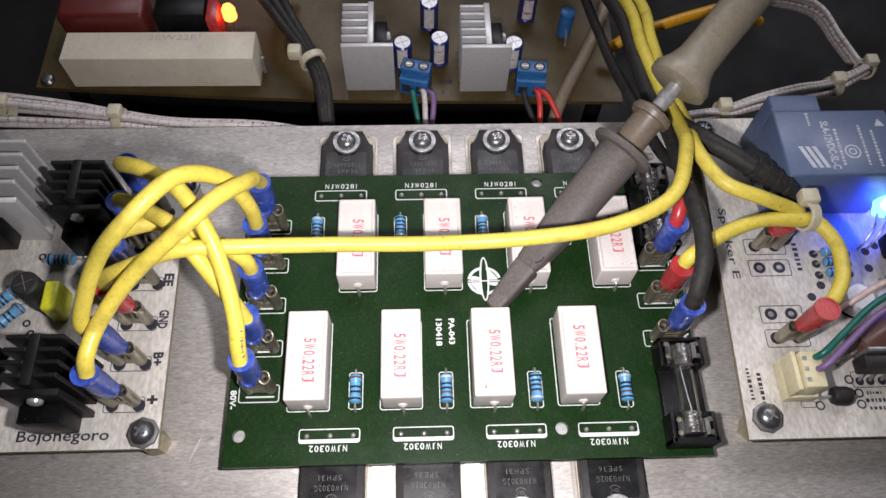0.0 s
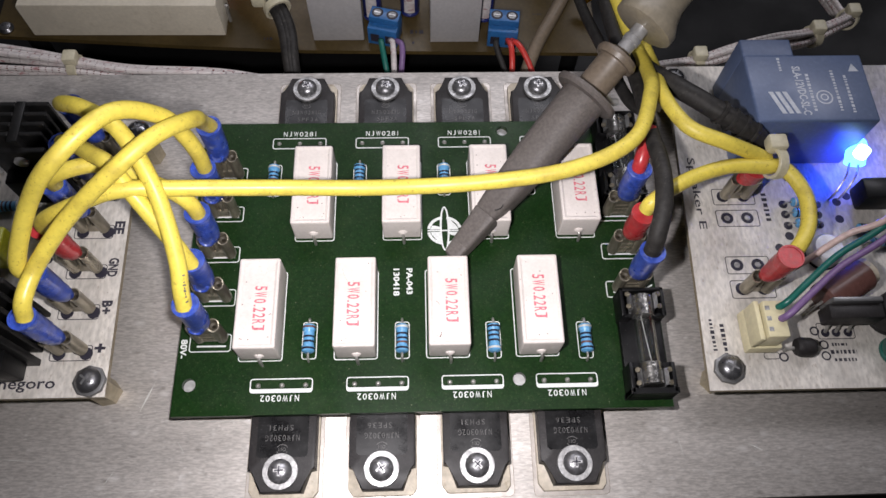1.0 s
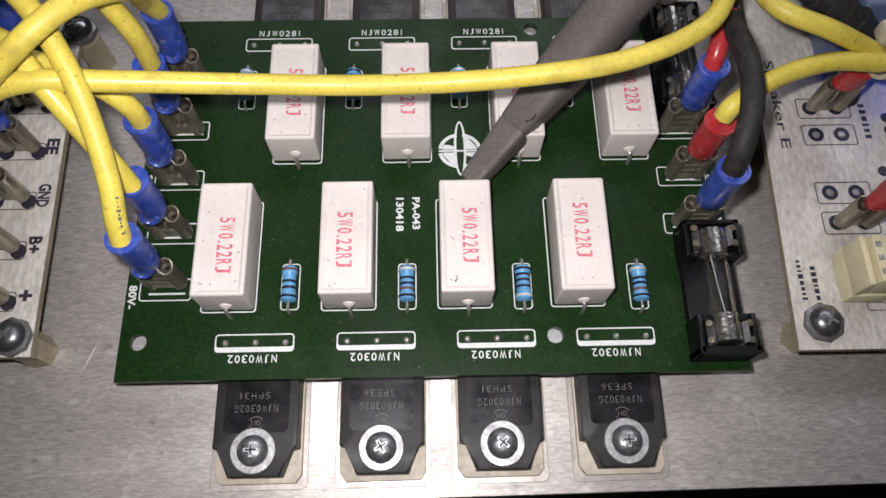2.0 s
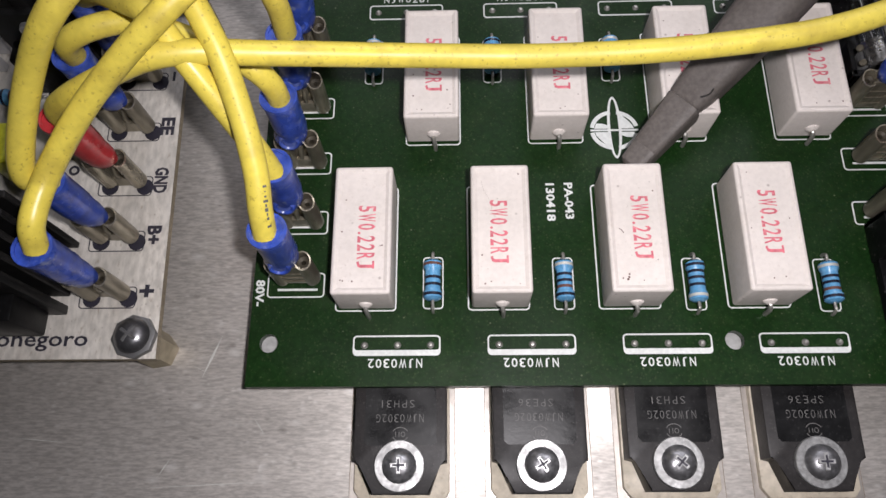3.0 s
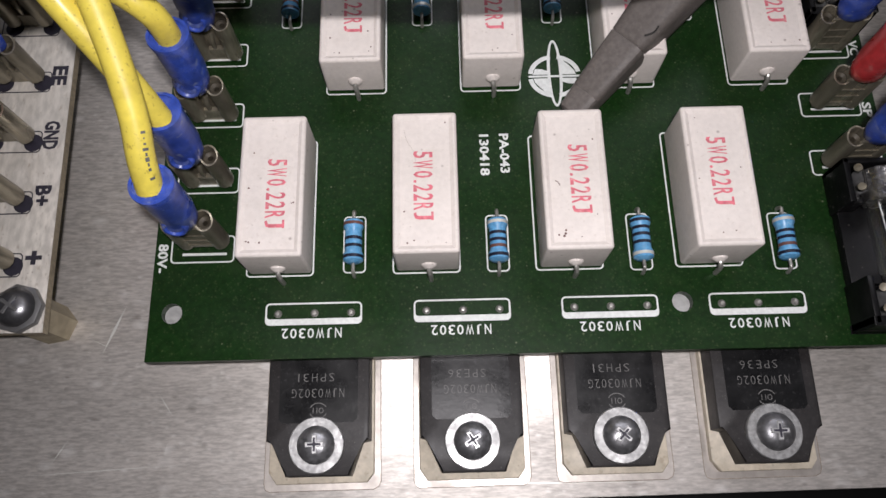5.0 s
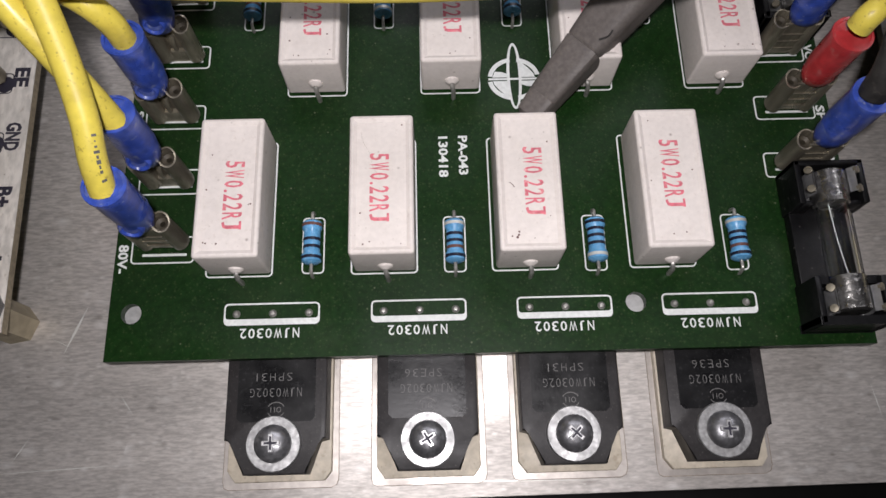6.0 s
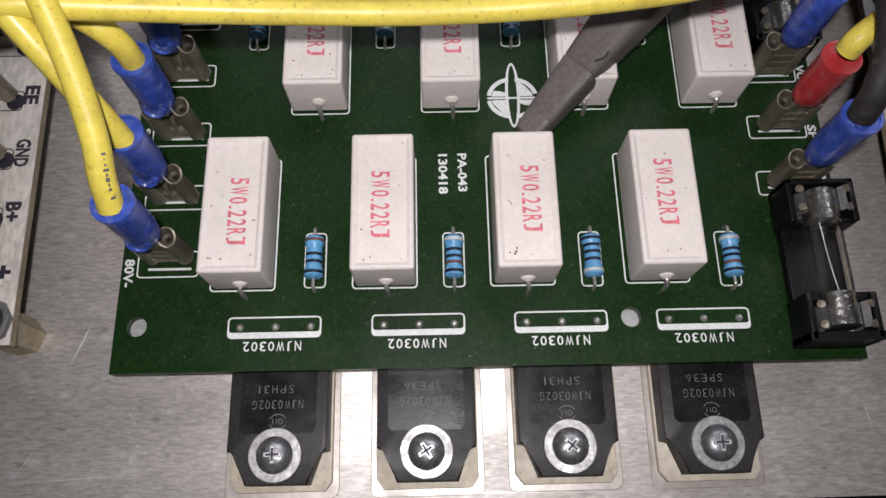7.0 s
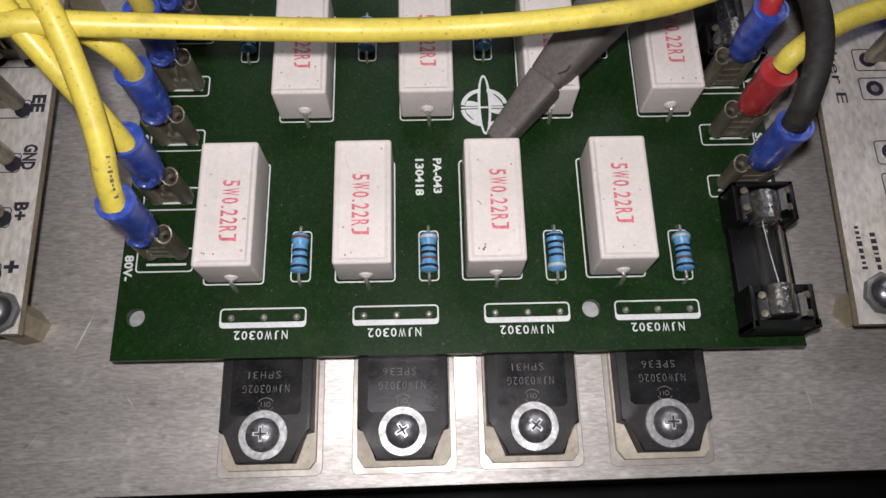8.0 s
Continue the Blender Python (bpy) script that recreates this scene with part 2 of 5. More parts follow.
BLUE_GLOW = mat("lit_blue_led", (0.012, 0.05, 1.0), 0.3, bump=0, var=0.0, cvar=0.0, glow=32.0)
BLUE_LENS = mat("lit_led_core", (0.45, 0.85, 1.0), 0.3, bump=0, var=0.0, cvar=0.0, glow=5.0)
AMBER_GLOW = mat("lit_amber_led", (1.0, 0.16, 0.03), 0.3, bump=0, var=0.0, cvar=0.0, glow=5.0)


# ---- building blocks, in millimetres ----
ORIGIN = {}


def thing(name, at, label, category, group="", kind=""):
    ob = new(name)
    ob.empty_display_size = 0.002
    ob.location = Vector(at) * MM
    ORIGIN[ob.name] = Vector(at)
    return tagged(ob, label, category, group, kind)


def part(name, bm, material, parent=None, label="", smooth=True, flat_angle=35):
    org = ORIGIN.get(parent.name, Vector()) if parent else Vector()
    bm.normal_update()
    for e in bm.edges:
        e.smooth = smooth and len(e.link_faces) == 2 and e.calc_face_angle(0) < radians(flat_angle)
    for fc in bm.faces:
        fc.smooth = smooth
    bmesh.ops.translate(bm, verts=bm.verts[:], vec=-org)
    bmesh.ops.scale(bm, verts=bm.verts[:], vec=(MM, MM, MM))
    me = bpy.data.meshes.new(name)
    bm.to_mesh(me)
    bm.free()
    me.materials.append(material)
    ob = new(name, me)
    if parent:
        ob.parent = parent
        ORIGIN[ob.name] = org
    return tagged(ob, label)


def single(name, bm, material, label, category, group="", kind="", smooth=True):
    return tagged(part(name, bm, material, None, label, smooth), "", category, group, kind)


def box(bm, x0, x1, y0, y1, z0, z1, bevel=0.0, seg=2):
    r = bmesh.ops.create_cube(bm, size=1)
    vs = r["verts"]
    for v in vs:
        v.co = Vector(((x0 + x1) / 2 + v.co.x * (x1 - x0), (y0 + y1) / 2 + v.co.y * (y1 - y0), (z0 + z1) / 2 + v.co.z * (z1 - z0)))
    if bevel:
        es = list({e for v in vs for e in v.link_edges})
        bmesh.ops.bevel(bm, geom=es, offset=bevel, segments=seg, affect="EDGES", profile=0.5)
    return bm


def prism(bm, outline, z0, z1, bevel=0.0):
    lo = [bm.verts.new((x, y, z0)) for x, y in outline]
    hi = [bm.verts.new((x, y, z1)) for x, y in outline]
    n = len(outline)
    fs = [bm.faces.new(hi), bm.faces.new(lo[::-1])]
    for i in range(n):
        j = (i + 1) % n
        fs.append(bm.faces.new((lo[i], lo[j], hi[j], hi[i])))
    if bevel:
        bmesh.ops.bevel(bm, geom=list(fs[0].edges), offset=bevel, segments=2, affect="EDGES", profile=0.5)
    return bm


def basis(way):
    q = Vector(way).normalized().to_track_quat("Z", "Y")
    return q.to_matrix()


def lathe(bm, profile, at=(0, 0, 0), way=(0, 0, 1), seg=24, squash=1.0):
    """Rings of (distance along the axis, radius)."""
    m, at = basis(way), Vector(at)
    rings = []
    for d, r in profile:
        if r <= 1e-6:
            rings.append([bm.verts.new(at + m @ Vector((0, 0, d)))])
        else:
            rings.append([bm.verts.new(at + m @ Vector((r * math.cos(a), r * squash * math.sin(a), d))) for a in (2 * math.pi * k / seg for k in range(seg))])
    for a, b in zip(rings, rings[1:]):
        for k in range(seg):
            l = (k + 1) % seg
            if len(a) == 1 and len(b) == 1:
                continue
            if len(a) == 1:
                bm.faces.new((a[0], b[k], b[l]))
            elif len(b) == 1:
                bm.faces.new((a[k], a[l], b[0]))
            else:
                bm.faces.new((a[k], a[l], b[l], b[k]))
    for ring, flip in ((rings[0], True), (rings[-1], False)):
        if len(ring) > 1:
            bm.faces.new(ring[::-1] if flip else ring)
    bmesh.ops.recalc_face_normals(bm, faces=bm.faces[:])
    return bm


def ring(bm, r0, r1, z0, z1, at=(0, 0, 0), way=(0, 0, 1), seg=28):
    m, at = basis(way), Vector(at)
    loops = []
    e = min(0.12, (z1 - z0) * 0.3)
    for d, r in ((z0, r0), (z0, r1 - e), (z0 + e, r1), (z1 - e, r1), (z1, r1 - e), (z1, r0)):
        loops.append([bm.verts.new(at + m @ Vector((r * math.cos(a), r * math.sin(a), d))) for a in (2 * math.pi * k / seg for k in range(seg))])
    for i in range(len(loops)):
        a, b = loops[i], loops[(i + 1) % len(loops)]
        for k in range(seg):
            l = (k + 1) % seg
            bm.faces.new((a[k], a[l], b[l], b[k]))
    bmesh.ops.recalc_face_normals(bm, faces=bm.faces[:])
    return bm


def glide(points, n=8):
    pts = [Vector(p) for p in points]
    pts = [2 * pts[0] - pts[1], *pts, 2 * pts[-1] - pts[-2]]
    out = []
    for i in range(1, len(pts) - 2):
        a, b, c, d = pts[i - 1:i + 3]
        for k in range(n):
            s = k / n
            out.append(0.5 * (2 * b + (c - a) * s + (2 * a - 5 * b + 4 * c - d) * s * s + (3 * b - a - 3 * c + d) * s ** 3))
    out.append(pts[-2])
    return out


def tube(bm, points, r, seg=14, n=8, smooth_path=True):
    pts = glide(points, n) if smooth_path else [Vector(p) for p in points]
    side = None
    rings = []
    for i, p in enumerate(pts):
        way = (pts[min(i + 1, len(pts) - 1)] - pts[max(i - 1, 0)]).normalized()
        if side is None:
            side = way.orthogonal().normalized()
        side = (side - way * side.dot(way)).normalized()
        other = way.cross(side)
        rings.append([bm.verts.new(p + r * (math.cos(a) * side + math.sin(a) * other)) for a in (2 * math.pi * k / seg for k in range(seg))])
    for a, b in zip(rings, rings[1:]):
        for k in range(seg):
            l = (k + 1) % seg
            bm.faces.new((a[k], a[l], b[l], b[k]))
    bm.faces.new(rings[0][::-1])
    bm.faces.new(rings[-1])
    return bm


def frame_line(bm, x0, x1, y0, y1, z, w, thick=None, radius=0.7):
    """A printed outline of width w with rounded corners, its south side as thick as given."""
    thick = thick or w
    loops = []
    for (a, b, c, d, r) in ((x0, x1, y0, y1, radius), (x0 + w, x1 - w, y0 + thick, y1 - w, max(0.05, radius - w))):
        pts = []
        for cx, cy, start in ((b - r, d - r, 0), (a + r, d - r, 90), (a + r, c + r, 180), (b - r, c + r, 270)):
            pts += [(cx + r * math.cos(radians(start + 22.5 * k)), cy + r * math.sin(radians(start + 22.5 * k))) for k in range(5)]
        loops.append([bm.verts.new((px, py, z + 0.025)) for px, py in pts])
    n = len(loops[0])
    for k in range(n):
        l = (k + 1) % n
        bm.faces.new((loops[0][k], loops[0][l], loops[1][l], loops[1][k]))
    return bm


def text(parent, name, words, centre, length, height, turn, material, up=0.02, bold=0.0, label=""):
    """Printed words, fitted into a length and height, turned about z by degrees."""
    curve = bpy.data.curves.new(name, "FONT")
    curve.body, curve.size, curve.offset = words, 1.0, bold
    curve.resolution_u = 2
    tmp = new(name, curve)
    bpy.context.view_layer.update()
    me = bpy.data.meshes.new_from_object(tmp.evaluated_get(bpy.context.evaluated_depsgraph_get()))
    bpy.data.objects.remove(tmp)
    bpy.data.curves.remove(curve)
    co = np.array([v.co for v in me.vertices])
    lo, hi = co.min(0), co.max(0)
    mid, a = (lo + hi) / 2, radians(turn)
    org = ORIGIN.get(parent.name, Vector())
    for v in me.vertices:
        x, y = (v.co.x - mid[0]) * length / (hi[0] - lo[0]), (v.co.y - mid[1]) * height / (hi[1] - lo[1])
        v.co = (Vector((centre[0] + x * math.cos(a) - y * math.sin(a), centre[1] + x * math.sin(a) + y * math.cos(a), centre[2] + up)) - org) * MM
    me.materials.clear()
    me.materials.append(material)
    ob = new(name, me)
    ob.parent = parent
    ORIGIN[ob.name] = org
    return tagged(ob, label)


def mono_text(parent, name, words, centre, length, height, turn, material, up=0.02, bold=0.0, fill=0.76, serif=False):
    """Printed words in even cells, narrow letters, as one mesh."""
    cells = [{".": 0.5, "W": 1.2, "1": 0.75}.get(letter, 1.0) for letter in words]
    bm, pitch, a = bmesh.new(), length / sum(cells), radians(turn)
    org = ORIGIN.get(parent.name, Vector())

    def put(x, y):
        return (Vector((centre[0] + x * math.cos(a) - y * math.sin(a), centre[1] + x * math.sin(a) + y * math.cos(a), centre[2] + up)) - org) * MM

    for k, letter in enumerate(words):
        curve = bpy.data.curves.new(name, "FONT")
        curve.body, curve.size, curve.offset, curve.resolution_u = letter, 1.0, bold, 2
        tmp = new(name, curve)
        bpy.context.view_layer.update()
        me = bpy.data.meshes.new_from_object(tmp.evaluated_get(bpy.context.evaluated_depsgraph_get()))
        bpy.data.objects.remove(tmp)
        bpy.data.curves.remove(curve)
        co = np.array([v.co for v in me.vertices])
        lo, hi = co.min(0), co.max(0)
        w, h = (0.32 * pitch, 0.17 * height) if letter == "." else ((0.13 if letter in "1I" else 0.5 if letter == "J" and not serif else fill * cells[k]) * pitch, height)
        x0, y0 = (sum(cells[:k]) + cells[k] / 2) * pitch - length / 2 - w / 2, -height / 2
        for v in me.vertices:
            v.co = put(x0 + (v.co.x - lo[0]) * w / (hi[0] - lo[0]), y0 + (v.co.y - lo[1]) * h / (hi[1] - lo[1]))
        bm.from_mesh(me)
        bpy.data.meshes.remove(me)
        if serif and letter == "J":
            bm.faces.new([bm.verts.new(put(x, y) + Vector((0, 0, 0.015 * MM))) for x, y in ((x0 - 0.05, height * 0.5), (x0 - 0.05, height * 0.38), (x0 + w + 0.12, height * 0.38), (x0 + w + 0.12, height * 0.5))])
    me = bpy.data.meshes.new(name)
    bm.to_mesh(me)
    bm.free()
    me.materials.append(material)
    ob = new(name, me)
    ob.parent = parent
    ORIGIN[ob.name] = org
    return tagged(ob)


def bars(parent, centre, length, height, turn, material, count=3, seed=1):
    """Writing that cannot be read: short bars."""
    rnd = random.Random(seed)
    place, x = Matrix.Translation(centre) @ Matrix.Rotation(radians(turn), 4, "Z"), -length / 2
    while x < length / 2:
        w = rnd.uniform(0.3, 0.8) * height
        h = rnd.uniform(0.55, 0.85) * height
        bm = box(bmesh.new(), x, min(x + w, length / 2), -h / 2, h / 2, 0, 0.03)
        bmesh.ops.transform(bm, matrix=place, verts=bm.verts[:])
        part("printed_bar", bm, material, parent, smooth=False)
        x += w + 0.35 * height


def crescent(bm, cx, cy, rx, ry, inner, z, a0, a1, seg=24):
    pts = []
    for k in range(seg + 1):
        a = radians(a0 + (a1 - a0) * k / seg)
        pts.append((cx + rx * math.cos(a), cy + ry * math.sin(a)))
    for k in range(seg, -1, -1):
        a = radians(a0 + (a1 - a0) * k / seg)
        pts.append((cx + (rx - inner) * math.cos(a), cy + (ry - inner) * math.sin(a)))
    return prism(bm, pts, z, z + 0.03)


# ---- setting: the case and the plate ----
bm = box(bmesh.new(), -260, 330, -38, 300, -66, -62)
single("floor", bm, CHASSIS, "black painted steel bottom of the amplifier case", "case floor", kind="structure", smooth=False)
for nm, b in (("wall_north", (-260, 330, 300, 303, -66, 40)), ("wall_west", (-263, -260, -38, 303, -66, 20)), ("wall_east", (330, 333, -38, 303, -66, 20))):
    single(nm, box(bmesh.new(), *b), CHASSIS, "black painted steel side of the amplifier case", "case wall", kind="structure", smooth=False)
bm = box(bmesh.new(), -260, 330, -38, -29.3, -66, -2.6, 0.6)
single("wall_south", bm, RIM_PAINT, "worn dark painted front rim of the amplifier case", "case wall", kind="structure", smooth=False)

plate = thing("heatsink_plate", (36, 36, -3), "brushed bare aluminium heatsink plate with fine scratches", "heatsink")
part("plate_face", prism(bmesh.new(), [(-130, -27.2), (205, -23.7), (205, 97.4), (-130, 97.4)], -3, 0, 0.25), ALU, plate)
part("front_flange", prism(bmesh.new(), [(-130, -27.0), (205, -23.5), (205, -20.6), (-130, -24.1)], -40, -3.01), ALU, plate)
part("rear_flange", box(bmesh.new(), -130, 205, 94.4, 97.3, -40, -3.01, 0.2), ALU, plate)
for (x0, y0), (x1, y1), w in (((-24.5, 5.7), (-27.6, -2.3), 0.45), ((-30, 0.5), (-26, -1.4), 0.1), ((-40, -20.5), (-12, -19.2), 0.1), ((20, -22.8), (62, -23.4), 0.12), ((-18, -8.5), (-15.5, -12), 0.14), ((-31, -15), (-33.5, -19), 0.15), ((116, -12), (121, -14.5), 0.2), ((100, -9.5), (101, -16), 0.14), ((-60, -12), (-48, -13), 0.12)):
    bm = bmesh.new()
    way = Vector((x1 - x0, y1 - y0, 0)).normalized()
    side = Vector((-way.y, way.x, 0)) * w / 2
    a, c = Vector((x0, y0, 0.02)), Vector((x1, y1, 0.02))
    bm.faces.new([bm.verts.new(p) for p in (a, (a + c) / 2 + side, c, (a + c) / 2 - side)])
    part("scratch", bm, BAND_SILVER, plate, "bright scratches in the bare metal", smooth=False)


# ---- power transistors with pads, washers and screws ----
TRANSISTOR = [(-7.5, 15.4), (-7.5, 0.7), (-6.3, 0.4), (-4.5, -4.3), (4.7, -4.3), (6.3, 0.4), (7.5, 0.7), (7.5, 15.4)]
PAD = [(-7.85, 15.0), (-7.85, -3.6), (-6.6, -5.3), (6.8, -5.2), (7.85, -3.8), (7.85, 15.0)]


def spun(outline, turn):
    return [(-x, -y) for x, y in outline] if turn else outline


def transistor_set(x, y, back, lot, code):
    """A transistor held on its ceramic pad by a washer and a screw; back: turned round."""
    s = -1 if back else 1
    turn = 0 if back else 180
    grease = thing("thermal_grease", (x, y, 0), "grey thermal grease smeared round the ceramic pad", "grease", "grease under the pads")
    wide = [(-8.7, 15.0), (-8.75, -5.2), (-8.5, -6.0), (-7.9, -6.3), (7.7, -6.2), (8.5, -5.8), (8.8, -5.0), (8.7, 15.0)]
    part("smear", prism(bmesh.new(), [(x + a, y + b) for a, b in spun(wide, back)], 0.0, 0.05), GREASE, grease, smooth=False)
    rim = [(x + a, y + b, 0.05) for a, b in spun(wide, back)]
    part("bead", tube(bmesh.new(), rim, 0.055, 6, 1, False), BEAD, grease, "thin dried edge of grease")
    pad = thing("ceramic_insulator", (x, y, 0.05), "cream ceramic insulating pad under a transistor", "insulator", "ceramic pads")
    part("pad", prism(bmesh.new(), [(x + a, y + b) for a, b in spun(PAD, back)], 0.05, 1.3, 0.25), CREAM, pad)
    q = thing("power_transistor", (x, y, 1.3), "black moulded power transistor screwed to the heatsink plate", "transistor", "transistors on the heatsink")
    part("body", prism(bmesh.new(), [(x + a, y + b) for a, b in spun(TRANSISTOR, back)], 1.31, 5.4, 0.3), EPOXY_BLACK, q)
    face = [(-5.3, 14.0), (-5.8, 13.4), (-5.8, 3.8), (-5.2, 3.2), (5.2, 3.2), (5.8, 3.8), (5.8, 13.4), (5.3, 14.0)]
    face_part = part("marking_face", prism(bmesh.new(), [(x + a, y + b) for a, b in spun(face, back)], 5.3, 5.43), GLOSS_BLACK, q, "glossy printed face", smooth=False)
    mono_text(face_part, "printed_text", code, (x - 0.1 * s, y + s * 7.5, 5.43), 8.0, 1.3, turn, GREY_INK, bold=-0.016, fill=0.7)
    mono_text(face_part, "printed_text", lot, (x - 0.5 * s, y + s * 9.8, 5.43), 6.0, 1.2, turn, GREY_INK, bold=-0.016, fill=0.62)
    bm = bmesh.new()
    for a0, a1 in ((25, 155), (205, 335)):
        crescent(bm, x, y + s * 4.95, 1.35, 1.15, 0.12, 5.43, a0, a1, 10)
    crescent(bm, x + 0.42 * s, y + s * 4.95, 0.36, 0.42, 0.1, 5.43, 0, 360, 14)
    for dx in (-0.75, -0.2):
        box(bm, x + dx * s - 0.05, x + dx * s + 0.05, y + s * 4.95 - 0.4, y + s * 4.95 + 0.4, 5.43, 5.46)
    part("printed_ring", bm, GREY_INK, face_part, smooth=False)
    for dx in (-5.45, 0, 5.45):
        bm = tube(bmesh.new(), [(x + dx, y + s * 15.2, 3.4), (x + dx, y + s * 17.4, 3.6), (x + dx, y + s * 18.8, 6.0), (x + dx, y + s * 18.9, 7.9)], 0.42, 8, 4)
        part("leg", bm, SOLDER, q)
    wa = thing("washer", (x, y, 5.44), "round zinc plated flat washer under a screw head", "washer", "washers on the transistors")
    part("disc", ring(bmesh.new(), 1.6, 4.0, 5.44, 6.4, (x, y, 0), seg=36), WASHER, wa)
    sc = thing("screw", (x, y, 6.3), "domed steel screw with a cross recess", "screw", "screws on the transistors")
    part("head", lathe(bmesh.new(), [(6.31, 2.6), (6.6, 2.75), (7.1, 2.65), (7.7, 2.15), (8.1, 1.35), (8.25, 0)], (x, y, 0)), SCREW_HEAD, sc)
    a = 0.3 + 0.7 * (x % 3)
    bm = bmesh.new()
    for k in (0, 1):
        b2 = bmesh.new()
        box(b2, -1.35, 1.35, -0.38, 0.38, 7.55, 8.27, 0.12, 1)
        bmesh.ops.transform(b2, matrix=Matrix.Translation((x, y, 0)) @ Matrix.Rotation(a + k * math.pi / 2, 4, "Z"), verts=b2.verts[:])
        me = bpy.data.meshes.new("tmp")
        b2.to_mesh(me)
        b2.free()
        bm.from_mesh(me)
        bpy.data.meshes.remove(me)
    cross = part("cross_recess", bm, STEEL, sc, "cross recess in paler steel")
    # The cross is solid; thin black bars on top paint in its recess shade.
    bm = bmesh.new()
    for k in (0, 1):
        c, d = math.cos(a + k * math.pi / 2), math.sin(a + k * math.pi / 2)
        box_line = [(x + c * u - d * v, y + d * u + c * v) for u, v in ((-0.95, -0.16), (0.95, -0.16), (0.95, 0.16), (-0.95, 0.16))]
        prism(bm, box_line, 8.2, 8.29 + 0.004 * k)
    part("slot", bm, INK, cross, "black bars for the shade in the recess", smooth=False)


for x, y, lot in ((7.85, -17.2, "SPH31"), (30.35, -17.1, "SPE36"), (51.75, -16.8, "SPH31"), (73.8, -16.8, "SPE36")):
    transistor_set(x, y, False, lot, "NJW0302G")
for x, lot in ((8.5, "SPF2A"), (30.45, "SPF2A"), (52.05, "SPF2A"), (73.6, "SPF2A")):
    transistor_set(x, 87.0, True, lot, "NJW0281G")

# ---- green output board ----
ZB = 8.2
FRONT_X = (0.0, 22.15, 44.2, 66.2)
BACK_X = (0.6, 22.7, 44.8, 66.9)
C_FRONT = (2.1, 24.4, 46.1, 67.3)
C_BACK = (13.1, 35.2, 57.2, 79.2)
green = thing("circuit_board", (40, 34, 6.6), "green output circuit board with white silkscreen outlines", "circuit board")


def board_with_holes(x0, x1, y0, y1, z0, z1, holes, r, seg=20):
    """A board whose round holes go right through."""
    bm = bmesh.new()
    outer = [bm.verts.new(p) for p in ((x0, y0, z1), (x1, y0, z1), (x1, y1, z1), (x0, y1, z1))]
    edges = [bm.edges.new((outer[i], outer[(i + 1) % 4])) for i in range(4)]
    for hx, hy in holes:
        loop = [bm.verts.new((hx + r * math.cos(2 * math.pi * k / seg), hy + r * math.sin(2 * math.pi * k / seg), z1)) for k in range(seg)]
        edges += [bm.edges.new((loop[k], loop[(k + 1) % seg])) for k in range(seg)]
    bmesh.ops.triangle_fill(bm, use_beauty=True, use_dissolve=False, edges=edges)
    made = bmesh.ops.extrude_face_region(bm, geom=bm.faces[:])
    bmesh.ops.translate(bm, verts=[g for g in made["geom"] if isinstance(g, bmesh.types.BMVert)], vec=(0, 0, z0 - z1))
    bmesh.ops.recalc_face_normals(bm, faces=bm.faces[:])
    return bm


HOLES = [(-14.0, 2.2), (62.3, 2.2), (-14.0, 70.5), (62.3, 71.0)]
part("laminate", board_with_holes(-17.4, 97.6, -5.0, 74.0, 6.7, ZB, HOLES, 1.55), GREEN, green, smooth=False)
part("board_core", board_with_holes(-17.36, 97.56, -4.96, 73.96, 6.6, 6.69, HOLES, 1.6), EPOXY, green, smooth=False)
for hx, hy in HOLES:
    t = thing("board_spacer", (hx, hy, 0), "pale aluminium spacer under a hole of the green board", "spacer", "spacers under the green board")
    part("post", lathe(bmesh.new(), [(0, 2.9), (6.3, 2.9), (6.59, 2.7)], (hx, hy, 0), seg=20), SPACER, t)

for x in FRONT_X:
    part("outline", frame_line(bmesh.new(), x, x + 14.45, 0.0, 3.4, ZB, 0.26, 0.95), SILK, green, smooth=False)
    mono_text(green, "printed_text", "NJW0302", (x + 7.0, -1.25, ZB), 9.2, 1.5, 180, SILK, bold=0.008, fill=0.76)
    for k in range(3):
        part("solder_joint", lathe(bmesh.new(), [(0, 0.62), (0.08, 0.58), (0.3, 0.42), (0.45, 0.3), (0.5, 0)], (x + 1.9 + 5.45 * k, 1.75, ZB), seg=10), SOLDER, green)
for x in BACK_X:
    part("outline", frame_line(bmesh.new(), x, x + 14.3, 65.8, 69.2, ZB, 0.26, 0.3), SILK, green, smooth=False)
    mono_text(green, "printed_text", "NJW0281", (x + 7.2, 70.5, ZB), 9.2, 1.5, 0, SILK, bold=0.008, fill=0.76)
    for k in range(3):
        part("solder_joint", lathe(bmesh.new(), [(0, 0.62), (0.08, 0.58), (0.3, 0.42), (0.45, 0.3), (0.5, 0)], (x + 1.75 + 5.45 * k, 67.5, ZB), seg=10), SOLDER, green)
for x in C_FRONT:
    part("outline", frame_line(bmesh.new(), x - 5.4, x + 4.95, 7.5, 30.2, ZB, 0.24), SILK, green, smooth=False)
for x in C_BACK:
    part("outline", frame_line(bmesh.new(), x - 5.0, x + 5.0, 38.4, 61.6, ZB, 0.24), SILK, green, smooth=False)
text(green, "printed_text", "PA-043", (36.9, 27.2, ZB), 6.9, 1.55, -90, SILK, bold=0.03)
text(green, "printed_text", "130418", (33.7, 27.0, ZB), 7.2, 1.55, -90, SILK, bold=0.03)
TERM_Y = (12.2, 23.6, 35.1, 46.4, 57.9)
